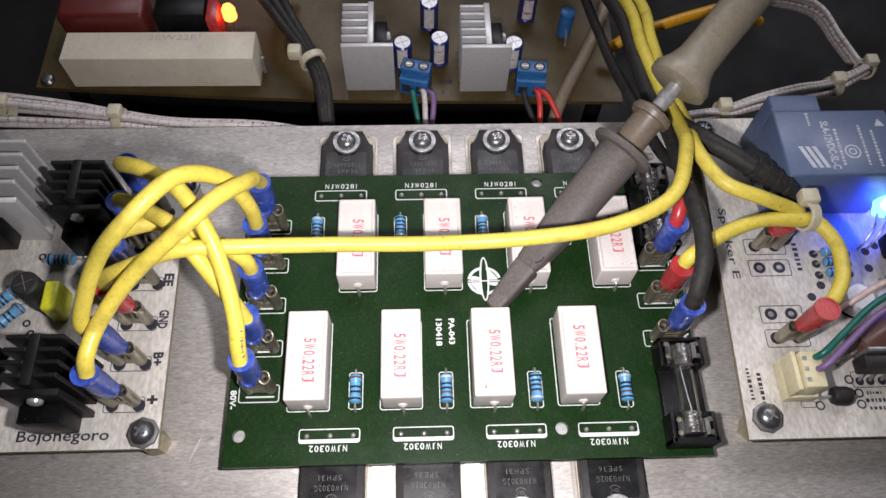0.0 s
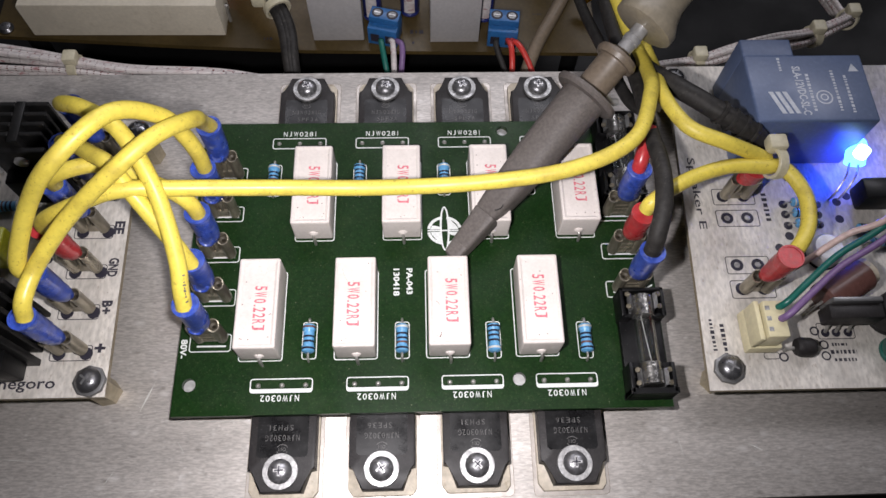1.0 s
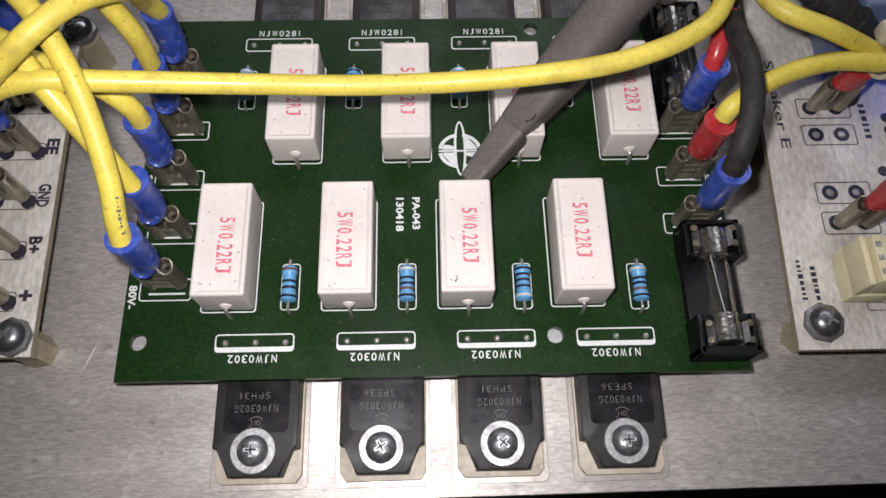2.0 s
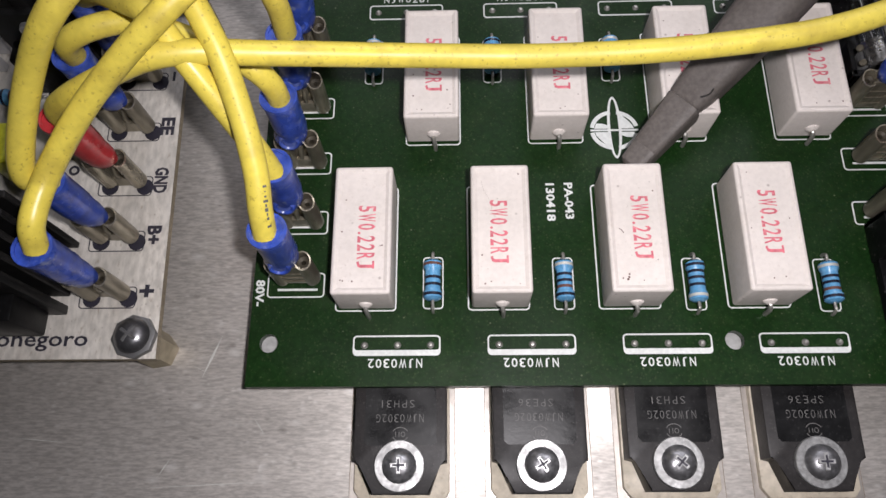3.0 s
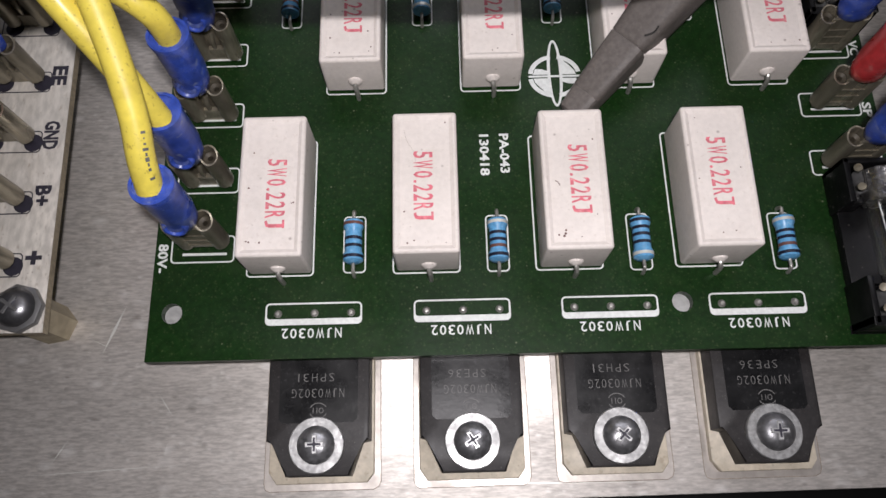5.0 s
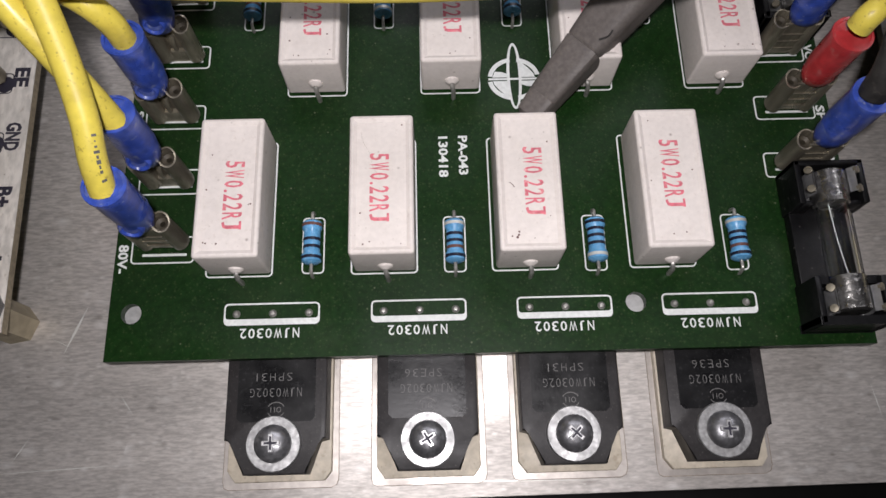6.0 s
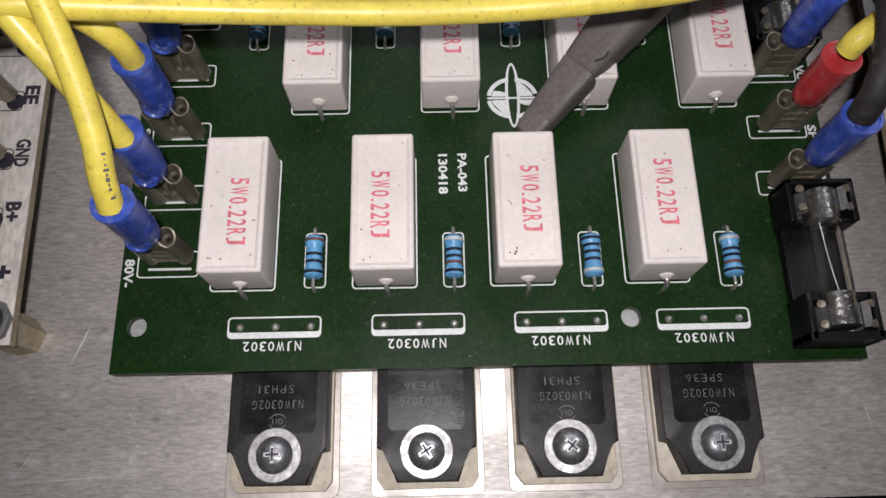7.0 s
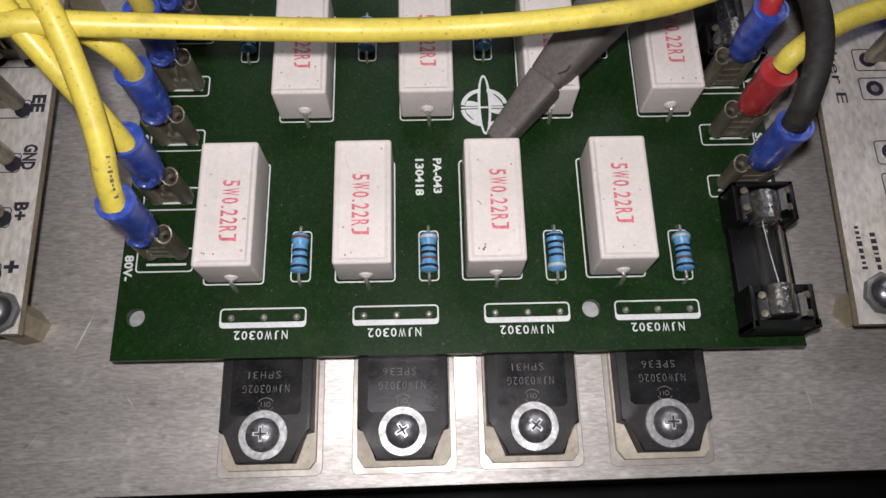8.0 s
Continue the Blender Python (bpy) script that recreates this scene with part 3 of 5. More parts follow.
for y in TERM_Y:
    part("outline", frame_line(bmesh.new(), -15.0, -5.2, y - 2.2, y + 2.2, ZB, 0.24), SILK, green, smooth=False)
    part("pad_line", box(bmesh.new(), -13.2, -6.4, y - 1.0, y - 0.6, ZB, ZB + 0.03), SILK, green, smooth=False)
RTERM_Y = (24.2, 34.5, 45.2)
for y in RTERM_Y:
    part("outline", frame_line(bmesh.new(), 85.3, 95.2, y - 2.2, y + 2.2, ZB, 0.24), SILK, green, smooth=False)
    part("pad_line", box(bmesh.new(), 87.0, 94.0, y - 1.0, y - 0.6, ZB, ZB + 0.03), SILK, green, smooth=False)
text(green, "printed_text", "80V-", (-16.2, 10.9, ZB), 4.6, 1.6, -90, SILK, bold=0.03)
text(green, "printed_text", "SP", (-16.2, 35.0, ZB), 2.9, 1.6, -90, SILK, bold=0.03)
text(green, "printed_text", "VC", (96.1, 45.0, ZB), 2.8, 1.5, -90, SILK, bold=0.03)
text(green, "printed_text", "SP", (96.1, 33.4, ZB), 2.7, 1.5, -90, SILK, bold=0.03)
text(green, "printed_text", "V-", (96.1, 24.2, ZB), 2.3, 1.5, -90, SILK, bold=0.03)
# the maker's mark: a globe crossed by a tall leaf
bm = bmesh.new()


crescent(bm, 45.9, 41.0, 4.4, 4.0, 0.75, ZB, 12, 82)
crescent(bm, 45.9, 41.0, 4.4, 4.0, 0.75, ZB, 98, 172)
crescent(bm, 45.9, 41.0, 4.4, 4.0, 0.75, ZB, 188, 262)
crescent(bm, 45.9, 41.0, 4.4, 4.0, 0.75, ZB, 278, 348)
crescent(bm, 45.95, 41.6, 1.25, 6.3, 0.5, ZB + 0.01, 0, 360, 32)
box(bm, 41.6, 50.2, 40.8, 41.15, ZB, ZB + 0.03)
prism(bm, [(46.9, 41.3), (49.4, 41.3), (49.2, 42.0), (48.4, 43.0), (47.6, 43.8), (46.9, 44.3)], ZB, ZB + 0.028)
prism(bm, [(45.0, 40.6), (42.4, 40.6), (42.6, 39.9), (43.4, 38.9), (44.2, 38.1), (45.0, 37.7)], ZB, ZB + 0.028)
prism(bm, [(42.3, 41.3), (44.9, 41.3), (44.9, 41.9), (43.9, 42.3), (42.7, 42.4)], ZB, ZB + 0.028)
prism(bm, [(49.5, 40.6), (47.0, 40.6), (47.0, 40.0), (48.0, 39.6), (49.2, 39.5)], ZB, ZB + 0.028)
part("printed_mark", bm, SILK, green, "round white printed mark", smooth=False)


def cement_resistor(x, y0, y1, seed, dx=0.4, dy=-0.3):
    r = random.Random(seed)
    c = thing("cement_resistor", (x, (y0 + y1) / 2, ZB), "white cement power resistor with red printing on the green board", "resistor", "cement resistors")
    bm = box(bmesh.new(), x - 4.75, x + 4.75, y0, y1, ZB + 0.15, ZB + 9.15, 0.5, 5)
    top = max(bm.faces, key=lambda q: q.calc_center_median().z + q.calc_area() * 0.001)
    bmesh.ops.inset_individual(bm, faces=[top], thickness=0.12, depth=0.0)
    bmesh.ops.inset_individual(bm, faces=[top], thickness=0.75, depth=-0.32)
    shell = part("body", bm, CEMENT, c, flat_angle=20)
    for k in range(r.randrange(4, 8)):
        side = r.choice((-1, 1))
        ax, ay = (x + side * r.uniform(2.6, 3.3), r.uniform(y0 + 1, y1 - 1)) if k % 3 else (r.uniform(x - 3.5, x + 3.5), y0 + r.uniform(1.5, 2.4))
        part("pit", lathe(bmesh.new(), [(-0.05, r.uniform(0.08, 0.22)), (0.02, r.uniform(0.05, 0.1))], (ax, ay, ZB + 8.85), seg=6), BAND_BROWN, shell, "small dark pit", smooth=False)
    mono_text(shell, "printed_text", "5W0.22RJ", (x + dx, (y0 + y1) / 2 + dy, ZB + 8.83), 11.0, 2.85, -90, RED_INK, bold=0.018, fill=0.78, serif=True)
    if seed == 2:
        cx, cy = x - 2.2 + r.uniform(0, 3.2), y0 + (2.6 if seed != 1 else 14.5)
        for k in range(3):
            ax, ay = cx + r.uniform(-0.5, 0.9), cy + r.uniform(-0.8, 1.2)
            part("chip", lathe(bmesh.new(), [(0, r.uniform(0.12, 0.3)), (0.02, r.uniform(0.08, 0.12))], (ax, ay, ZB + 8.84), seg=7), BAND_BROWN, shell, "small dark chip", smooth=False)
    if seed == 1:
        crack = [(x - 3.0, y0 + 19.2), (x - 2.6, y0 + 17.4), (x - 1.6, y0 + 15.6), (x - 1.2, y0 + 13.4), (x + 0.2, y0 + 11.6)]
        part("crack", tube(bmesh.new(), [(a, b, ZB + 8.81) for a, b in crack], 0.03, 5, 3), BEAD, shell, "hairline crack")
    if seed == 2:
        scuff = [(x - 2.9, y0 + 10.6), (x - 2.5, y0 + 10.3), (x - 2.2, y0 + 9.8)]
        part("scuff", tube(bmesh.new(), [(a, b, ZB + 8.81) for a, b in scuff], 0.06, 6, 3), BAND_BROWN, shell, "dark scuff")
    for s, y in ((-1, y0), (1, y1)):
        part("nub", lathe(bmesh.new(), [(-0.2, 1.25), (0.25, 1.1), (0.6, 0.6), (0.75, 0)], (x + 0.2, y, ZB + 3.3), (0, s, 0), 14), CEMENT, c)
        bm = tube(bmesh.new(), [(x + 0.2, y, ZB + 3.3), (x + 0.25, y + s * 0.9, ZB + 3.2), (x + 0.4, y + s * 1.35, ZB + 2.2), (x + 0.45, y + s * 1.4, ZB - 0.2)], 0.38, 8, 5)
        part("lead", bm, SOLDER, c)


for i, (x, dx, dy) in enumerate(zip(C_FRONT, (0.7, -0.3, 0.7, -0.1), (-1.3, -0.6, -0.1, 0.6))):
    cement_resistor(x, 7.9, 29.9, i, dx, dy)
for i, x in enumerate(C_BACK):
    cement_resistor(x, 39.0, 61.0, i + 9)


def film_resistor(x, y, z, bands, along=(0, 1, 0), outline=True, scale=1.0):
    f = thing("film_resistor", (x, y, z), "small blue banded metal film resistor", "resistor", "film resistors")
    at, way = Vector((x, y, z + 1.6 * scale)), Vector(along)
    prof = [(-3.5, 0.4), (-3.45, 1.0), (-3.1, 1.5), (-2.2, 1.55), (-1.7, 1.3), (1.7, 1.3), (2.2, 1.55), (3.1, 1.5), (3.45, 1.0), (3.5, 0.4)]
    shell = part("body", lathe(bmesh.new(), [(d * scale, r * scale) for d, r in prof], at, way, 16), RES_BLUE, f)
    for d, mt in bands:
        rr = 1.58 if abs(d) > 2.1 else 1.34
        part("band", lathe(bmesh.new(), [((d - 0.24) * scale, rr * scale), ((d + 0.24) * scale, rr * scale)], at, way, 16), mt, shell)
    for s in (-1, 1):
        a = at + way * s * 3.4 * scale
        b = at + way * s * 4.7 * scale
        c = b + way * s * 0.4 - Vector((0, 0, 1.0 * scale))
        part("lead", tube(bmesh.new(), [a, (a + b) / 2, b, c, c - Vector((0, 0, 0.9 * scale))], 0.27, 8, 3), SOLDER, f)
    return f


K, N, S2 = BAND_BLACK, BAND_BROWN, BAND_SILVER
SETS = ([(-2.6, K), (-0.9, K), (0.3, K), (2.6, N)], [(-2.6, K), (-1.2, N), (-0.2, K), (0.9, K), (2.6, S2)],
        [(-2.6, S2), (-0.8, K), (0.4, K), (1.5, K), (2.6, K)], [(-2.6, K), (-1.3, N), (-0.2, K), (0.8, K), (2.6, S2)])
for i, (x, y) in enumerate(((13.2, 12.4), (35.1, 12.1), (56.8, 11.8), (78.6, 11.4))):
    film_resistor(x, y, ZB, SETS[i])
    part("outline", frame_line(bmesh.new(), x - 1.75, x + 1.75, y - 4.6, y + 4.6, ZB, 0.22), SILK, green, smooth=False)
for i, (x, y) in enumerate(((1.9, 56.3), (24.1, 56.2), (46.1, 56.1), (68.2, 56.0))):
    film_resistor(x, y, ZB, SETS[(i + 1) % 4])
    part("outline", frame_line(bmesh.new(), x - 1.75, x + 1.75, y - 4.9, y + 4.6, ZB, 0.22), SILK, green, smooth=False)


# ---- fuse holders ----
def fuse_holder(x, y, label):
    """A base with two end blocks; x, y: its middle."""
    h = thing("fuse_holder", (x, y, ZB), label, "fuse holder", "fuse holders")
    part("base", box(bmesh.new(), x - 5.0, x + 5.0, y - 12.7, y + 12.7, ZB, ZB + 2.0, 0.3), BLACK, h)
    for s in (-1, 1):
        yc = y + s * 9.1
        bm = bmesh.new()
        box(bm, x - 5.25, x - 4.3, yc - 3.5, yc + 3.5, ZB + 0.1, ZB + 6.6, 0.2)
        box(bm, x + 4.3, x + 5.25, yc - 3.5, yc + 3.5, ZB + 0.1, ZB + 6.6, 0.2)
        box(bm, x - 5.25, x + 5.25, yc + s * 2.6, yc + s * 3.5, ZB + 0.1, ZB + 6.6, 0.2)
        for d in (-1, 1):
            box(bm, x + d * 3.6 - 0.95, x + d * 3.6 + 0.95, yc - s * 3.5, yc - s * 2.7, ZB + 1.9, ZB + 5.6, 0.2)
        part("end_block", bm, BLACK, h)
        for d in (-1, 1):
            bm = bmesh.new()
            pts = [(x + d * 1.1, 0, ZB + 2.3), (x + d * 2.7, 0, ZB + 3.2), (x + d * 3.0, 0, ZB + 5.0), (x + d * 2.5, 0, ZB + 6.6), (x + d * 3.2, 0, ZB + 7.6)]
            lo = [bm.verts.new((p[0], yc - 1.9, p[2])) for p in pts]
            hi = [bm.verts.new((p[0], yc + 1.9, p[2])) for p in pts]
            for k in range(len(pts) - 1):
                bm.faces.new((lo[k], hi[k], hi[k + 1], lo[k + 1]))
            bmesh.ops.solidify(bm, geom=bm.faces[:], thickness=0.35)
            clip = part("clip", bm, STEEL, h)
            for e in (-1, 1):
                part("clip_ear", lathe(bmesh.new(), [(-0.3, 0.1), (-0.25, 0.6), (0.25, 0.6), (0.3, 0.1)], (x + d * 3.6, yc + e * 1.5, ZB + 7.3), (d * 0.6, 0, 0.8), 10), TIN, clip)
    f = thing("glass_fuse", (x, y, ZB + 2.6), "glass tube fuse with metal end caps clipped in its holder", "fuse", "glass fuses")
    zc = ZB + 5.3
    tubebm = lathe(bmesh.new(), [(-9, 2.35), (9, 2.35)], (x, y, zc), (0, 1, 0), 24)
    bmesh.ops.delete(tubebm, geom=[q for q in tubebm.faces if len(q.verts) > 4], context="FACES_ONLY")
    bmesh.ops.solidify(tubebm, geom=tubebm.faces[:], thickness=0.4)
    gl = part("glass_tube", tubebm, GLASS, f, "clear glass tube")
    gl.visible_shadow = False
    for s in (-1, 1):
        prof = [(5.6, 2.42), (5.7, 2.62), (10.6, 2.62), (10.9, 2.2), (10.9, 0)]
        part("end_cap", lathe(bmesh.new(), prof, (x, y, zc), (0, s, 0), 24), FUSE_CAP, f)
    part("filament", tube(bmesh.new(), [(x - 0.8, y + 7, zc + 0.5), (x, y, zc - 0.2), (x + 0.6, y - 7, zc + 0.2)], 0.09, 6, 4), STEEL, f)


fuse_holder(91.8, 9.4, "black plastic fuse holder with spring clips, on the green board")
fuse_holder(91.8, 60.0, "black plastic fuse holder beside the far screw terminals")


# ---- spade connectors ----
def sleeve_mesh(rows, at, seg=24, wall=0.45):
    """Oval rings of (height, half width, half depth, shift x), hollow at the top."""
    bm, x, y = bmesh.new(), at[0], at[1]
    loops = []
    inner = [(z, a - wall, b - wall, s) for z, a, b, s in rows[::-1]][:2]
    for z, a, b, s in rows + inner:
        loops.append([bm.verts.new((x + s + a * math.cos(t), y + b * math.sin(t), at[2] + z)) for t in (2 * math.pi * k / seg for k in range(seg))])
    for a, b in zip(loops, loops[1:]):
        for k in range(seg):
            l = (k + 1) % seg
            bm.faces.new((a[k], a[l], b[l], b[k]))
    bm.faces.new(loops[-1])
    bm.faces.new(loops[0][::-1])
    bmesh.ops.recalc_face_normals(bm, faces=bm.faces[:])
    return bm


def spade(x, y, z, colour, shift=0.0, label="", base_slots=False, tall=1.0, lean=0.0, closed=False, dimpled=False):
    """A blade in the board with a crimped receptacle and a plastic sleeve pushed over it."""
    names = {"blue": (BLUE_PVC, "blue"), "red": (RED_PVC, "red"), "bare": (None, "bare")}
    material, word = names[colour]
    t = thing("spade_connector", (x, y, z), label or f"tinned spade connector with a {word} insulating sleeve", "connector", f"{word} spade connectors")
    part("blade", box(bmesh.new(), x - 3.1, x + 3.1, y - 0.4, y + 0.4, z, z + 3.0, 0.1, 1), TIN, t)
    bm = bmesh.new()
    box(bm, x - 1.9, x + 1.9, y + 0.75, y + 1.15, z + 1.6, z + 9.8, 0.1, 1)
    if closed:
        box(bm, x - 2.2, x + 2.2, y - 1.1, y - 0.75, z + 1.5, z + 9.4, 0.12, 1)
        for k in range(3):
            box(bm, x - 2.3, x + 2.0, y - 1.28, y - 1.08, z + 2.6 + 1.9 * k, z + 3.0 + 1.9 * k, 0.08, 1)
    part("receptacle", bm, TIN, t)
    if not closed:
        part("spring_tongue", tube(bmesh.new(), [(x - 0.3, y + 0.2, z + 2.2), (x - 0.1, y - 0.25, z + 4.5), (x + 0.1, y + 0.3, z + 6.5)], 0.4, 8, 4), TIN, t)
    for s in (-1, 1):
        bm = bmesh.new()
        seg, high = 18, (9.9 if s > 0 else 9.2)
        rings = []
        for zz, r in ((z + 1.3, 1.35), (z + high, 1.35), (z + high + 0.02, 1.12), (z + 1.3, 1.12)):
            slope = 0.45 if zz > z + 7 else 0.0
            rings.append([bm.verts.new((x + s * 2.55 + r * math.cos(a), y + r * 1.12 * math.sin(a), zz + slope * math.sin(a) - 0.25 * slope * s * math.cos(a))) for a in (2 * math.pi * k / seg for k in range(seg))])
        for i in range(4):
            a, b = rings[i], rings[(i + 1) % 4]
            for k in range(seg):
                l = (k + 1) % seg
                bm.faces.new((a[k], a[l], b[l], b[k]))
        bmesh.ops.recalc_face_normals(bm, faces=bm.faces[:])
        roll = part("rolled_edge", bm, TIN, t)
        # The dark curl fills the roll, so its hole reads as shaded.
        curl = lathe(bmesh.new(), [(0.2, 0.5), (0.2, 1.1), (high - 2.2, 1.1), (high - 2.1, 0.9), (high - 2.4, 0.4), (0.4, 0.4)], (x + s * 2.55, y, z + 1.3), (0, 0, 1), 14)
        part("inner_curl", curl, BORE_SHADE, roll, "inner curl, its brown darkened for the shade inside the roll")
    if base_slots:
        for dx in (-3.1, 3.1):
            part("slot", lathe(bmesh.new(), [(0.0, 1.5), (0.03, 1.5)], (x + dx, y - 0.7, z), seg=16), INK, t, "dark oval slot", smooth=False)
    if material:
        rows = [(9.0, 1.9, 1.3, lean), (9.5, 2.45, 1.7, lean), (11.2, 2.75, 2.0, lean * 0.7), (12.2, 2.8, 2.15, shift * 0.3 + lean * 0.4), (13.6, 2.55, 2.3, shift * 0.45), (15.0, 2.75, 2.5, shift * 0.6), (21.5, 2.75, 2.65, shift), (22.9, 2.95, 2.85, shift), (23.2, 2.9, 2.8, shift)]
        cover = part("sleeve", sleeve_mesh([(8.2 + (d - 8.2) * tall, a, b, e) for d, a, b, e in rows], (x, y, z)), material, t, f"{word} plastic sleeve")
        if dimpled:
            at = (x + shift * 0.3 + lean * 0.5, y - 2.0, z + 8.2 + 4.3 * tall)
            part("crimp_dimple", lathe(bmesh.new(), [(-0.3, 1.85), (0.15, 1.75), (0.38, 1.55), (0.36, 1.3), (0.05, 1.1), (0.0, 0.9)], at, (0, -1, 0.2), 18), material, cover)
            part("crimp_floor", lathe(bmesh.new(), [(0.02, 1.12), (0.16, 0.9), (0.1, 0.4), (0.14, 0)], at, (0, -1, 0.2), 14), DUSTY_BLUE, cover)
    return t


for y in TERM_Y:
    spade(-9.6, y + (1.0 if y < 20 else -0.3), ZB, "blue", 0.3, lean=-0.8, closed=y < 20, dimpled=True)
for y, c in zip(RTERM_Y, ("blue", "red", "blue")):
    spade(90.3, y, ZB, c, 0.4, lean=0.8, tall=0.84 if c == "red" else 0.94, closed=True)


# ---- cables ----
def cable(points, r, material, label, category="cable", group="", n=8):
    t = thing("cable", points[0], label, category, group)
    part("jacket", tube(bmesh.new(), points, r, 16, n), material, t)
    return t


def cable_print(path, r, spans, seed):
    """Dark worn print on the camera-facing flank of a jacket, as short bars."""
    rnd, pts = random.Random(seed), glide(path, 24)
    bm = bmesh.new()
    for a, b in spans:
        i0, i1 = int(a * (len(pts) - 1)), int(b * (len(pts) - 1))
        for i in range(i0, i1, 3):
            if rnd.random() < 0.25:
                continue
            way = (pts[i + 1] - pts[i]).normalized()
            up = (Vector((0.75, -0.45, 0.6)) - way * way.dot(Vector((0.75, -0.45, 0.6)))).normalized()
            side = way.cross(up)
            c = pts[i] + up * (r + 0.02)
            w, h = rnd.uniform(0.08, 0.30), rnd.uniform(0.10, 0.42)
            bm.faces.new([bm.verts.new(c + way * u + side * v) for u, v in ((-w, -h), (w, -h), (w, h), (-w, h))])
    return bm


def mouth(y, left):
    return (-40.2, y, 33.5) if left else (-9.0, y + 0.3, 31.0)


Y = "thick yellow insulated cable looping between two boards"
G = "yellow cables"
LTAB = (10.0, 20.0, 30.3, 41.0, 51.5, 62.0)
cable([mouth(30.3, True), (-38.5, 29.8, 38), (-30.9, 29.7, 43.7), (-20.2, 31.5, 47.4), (-6.8, 34.1, 43.4), (10.9, 36.7, 38.6), (31.8, 37.4, 36.9), (53.3, 37.7, 38.1), (72.7, 39.8, 39.9),
       (86.8, 46.5, 41.0), (93.8, 61.6, 37.0), (96.3, 72.7, 31.0), (96.1, 84.7, 26.0), (95.4, 95.9, 23.0), (94.6, 110.0, 20.0), (94.5, 133.9, 14.0), (86, 175, -2), (84, 215, -30)], 1.75, YELLOW, "long yellow cable running across the green board", "cable", G)
cable([(-40.2, 20, 33.5), (-41.3, 19.7, 38.8), (-35.3, 27.4, 50), (-26.8, 31.2, 59.7), (-18.3, 40.9, 60.3), (-12, 45.8, 52.2), (-9.6, 46.2, 44.6), (-8.6, 46, 38), (-9, 46.4, 31)], 1.75, YELLOW, Y, "cable", G)
cable([(-40.3, 9.9, 33.6), (-39.7, 12.6, 36.8), (-37.5, 19.1, 38.8), (-30.2, 26.3, 45), (-18.7, 32.4, 53.5), (-11.4, 39.7, 54.5), (-6.8, 47.5, 48.5), (-8.8, 54, 38.5), (-8.9, 57.8, 30.9)], 1.75, YELLOW, Y, "cable", G)
D_PATH = [(-40.2, 62, 33.5), (-36.7, 54.6, 44.5), (-28.8, 48.8, 51.3), (-19.7, 42.3, 52.8), (-13.9, 33.8, 48.0), (-11.2, 26.3, 42.3), (-9.8, 19.7, 37.4), (-9.7, 15.5, 34.0), (-9.7, 12.8, 30.4)]
d_cable = cable(D_PATH, 1.75, YELLOW, Y, "cable", G)
tagged(part("printed_mark", cable_print(D_PATH, 1.75, ((0.78, 0.94),), 3), GREY_INK, d_cable, "worn dark print", smooth=False))
cable([(-40.6, 51.8, 33.9), (-33.6, 45.9, 42), (-26.8, 40.4, 46.9), (-22.0, 36.6, 48.9), (-18.6, 32.6, 47.0), (-14.6, 28.2, 42.0), (-11.2, 24.6, 36.2), (-9.2, 22.4, 30.3)], 1.75, YELLOW, Y, "cable", G)
cable([(-40.2, 41, 33.5), (-37.9, 39, 39.9), (-33.3, 39.4, 42.5), (-27.9, 40.7, 42.2), (-22.4, 39.6, 41), (-17.5, 37.8, 40.2), (-13.6, 36.5, 39), (-11.1, 35.5, 37.4), (-9.5, 34.9, 34.6), (-9.2, 34.7, 30.6)], 1.75, YELLOW, Y, "cable", G)
cable([(90.5, 24.2, 30.5), (90.7, 26.0, 35), (92.0, 32.0, 38.5), (93.0, 41.0, 38), (93.7, 53.8, 33.0), (94.9, 67.8, 28.0), (94.2, 80.8, 25.0), (92.4, 90.0, 23.0), (92.3, 109.7, 18.0), (91.3, 133.6, 12.0), (82, 175, -2), (80, 215, -30)], 1.95, BLACK_PVC, "black cable in a blue sleeve, rising in the bundle", "cable")
cable([(90.5, 45.2, 29.0), (90.9, 46.6, 31.4), (91.8, 49.6, 33.0), (93.4, 54.2, 33.9)], 1.7, RED_PVC, "short red cable end in a blue sleeve", "cable")
cable([(93.4, 54.2, 34.2), (94.2, 60, 31), (93.0, 72, 22), (90.8, 92, 16), (89.0, 112, 9), (87.5, 135, 3), (85, 170, -6), (84, 215, -32)], 1.6, BLACK_PVC, "black cable hidden low in the bundle", "cable")
cable([(90.6, 34.5, 30.5), (91.5, 35.2, 33), (96.5, 38.6, 33), (103.9, 42.8, 31.6), (112.4, 45.6, 30.5), (120.4, 45.9, 29.5), (124.6, 46.3, 28.8), (127.6, 43.0, 28.5), (129.0, 38.0, 28.5), (127.6, 31.0, 29.0), (124.2, 25.6, 29.0), (121.0, 22.8, 27.0)], 1.75, YELLOW, "yellow cable looping from the green board over to the white board", "cable", G)
cable([(121.9, 48.4, 28.6), (117.5, 48.9, 31), (110.0, 49.2, 35), (101.5, 53.0, 36), (97.9, 63.2, 34.0), (99.2, 75.4, 28.0), (99.0, 87.2, 24.0), (98.2, 97.8, 22.0), (98.6, 113.9, 18.0), (99.3, 134.9, 13.0), (91, 178, -2), (89, 215, -30)], 1.75, YELLOW, "yellow cable tied with a nylon strap, rising in the bundle", "cable", G)
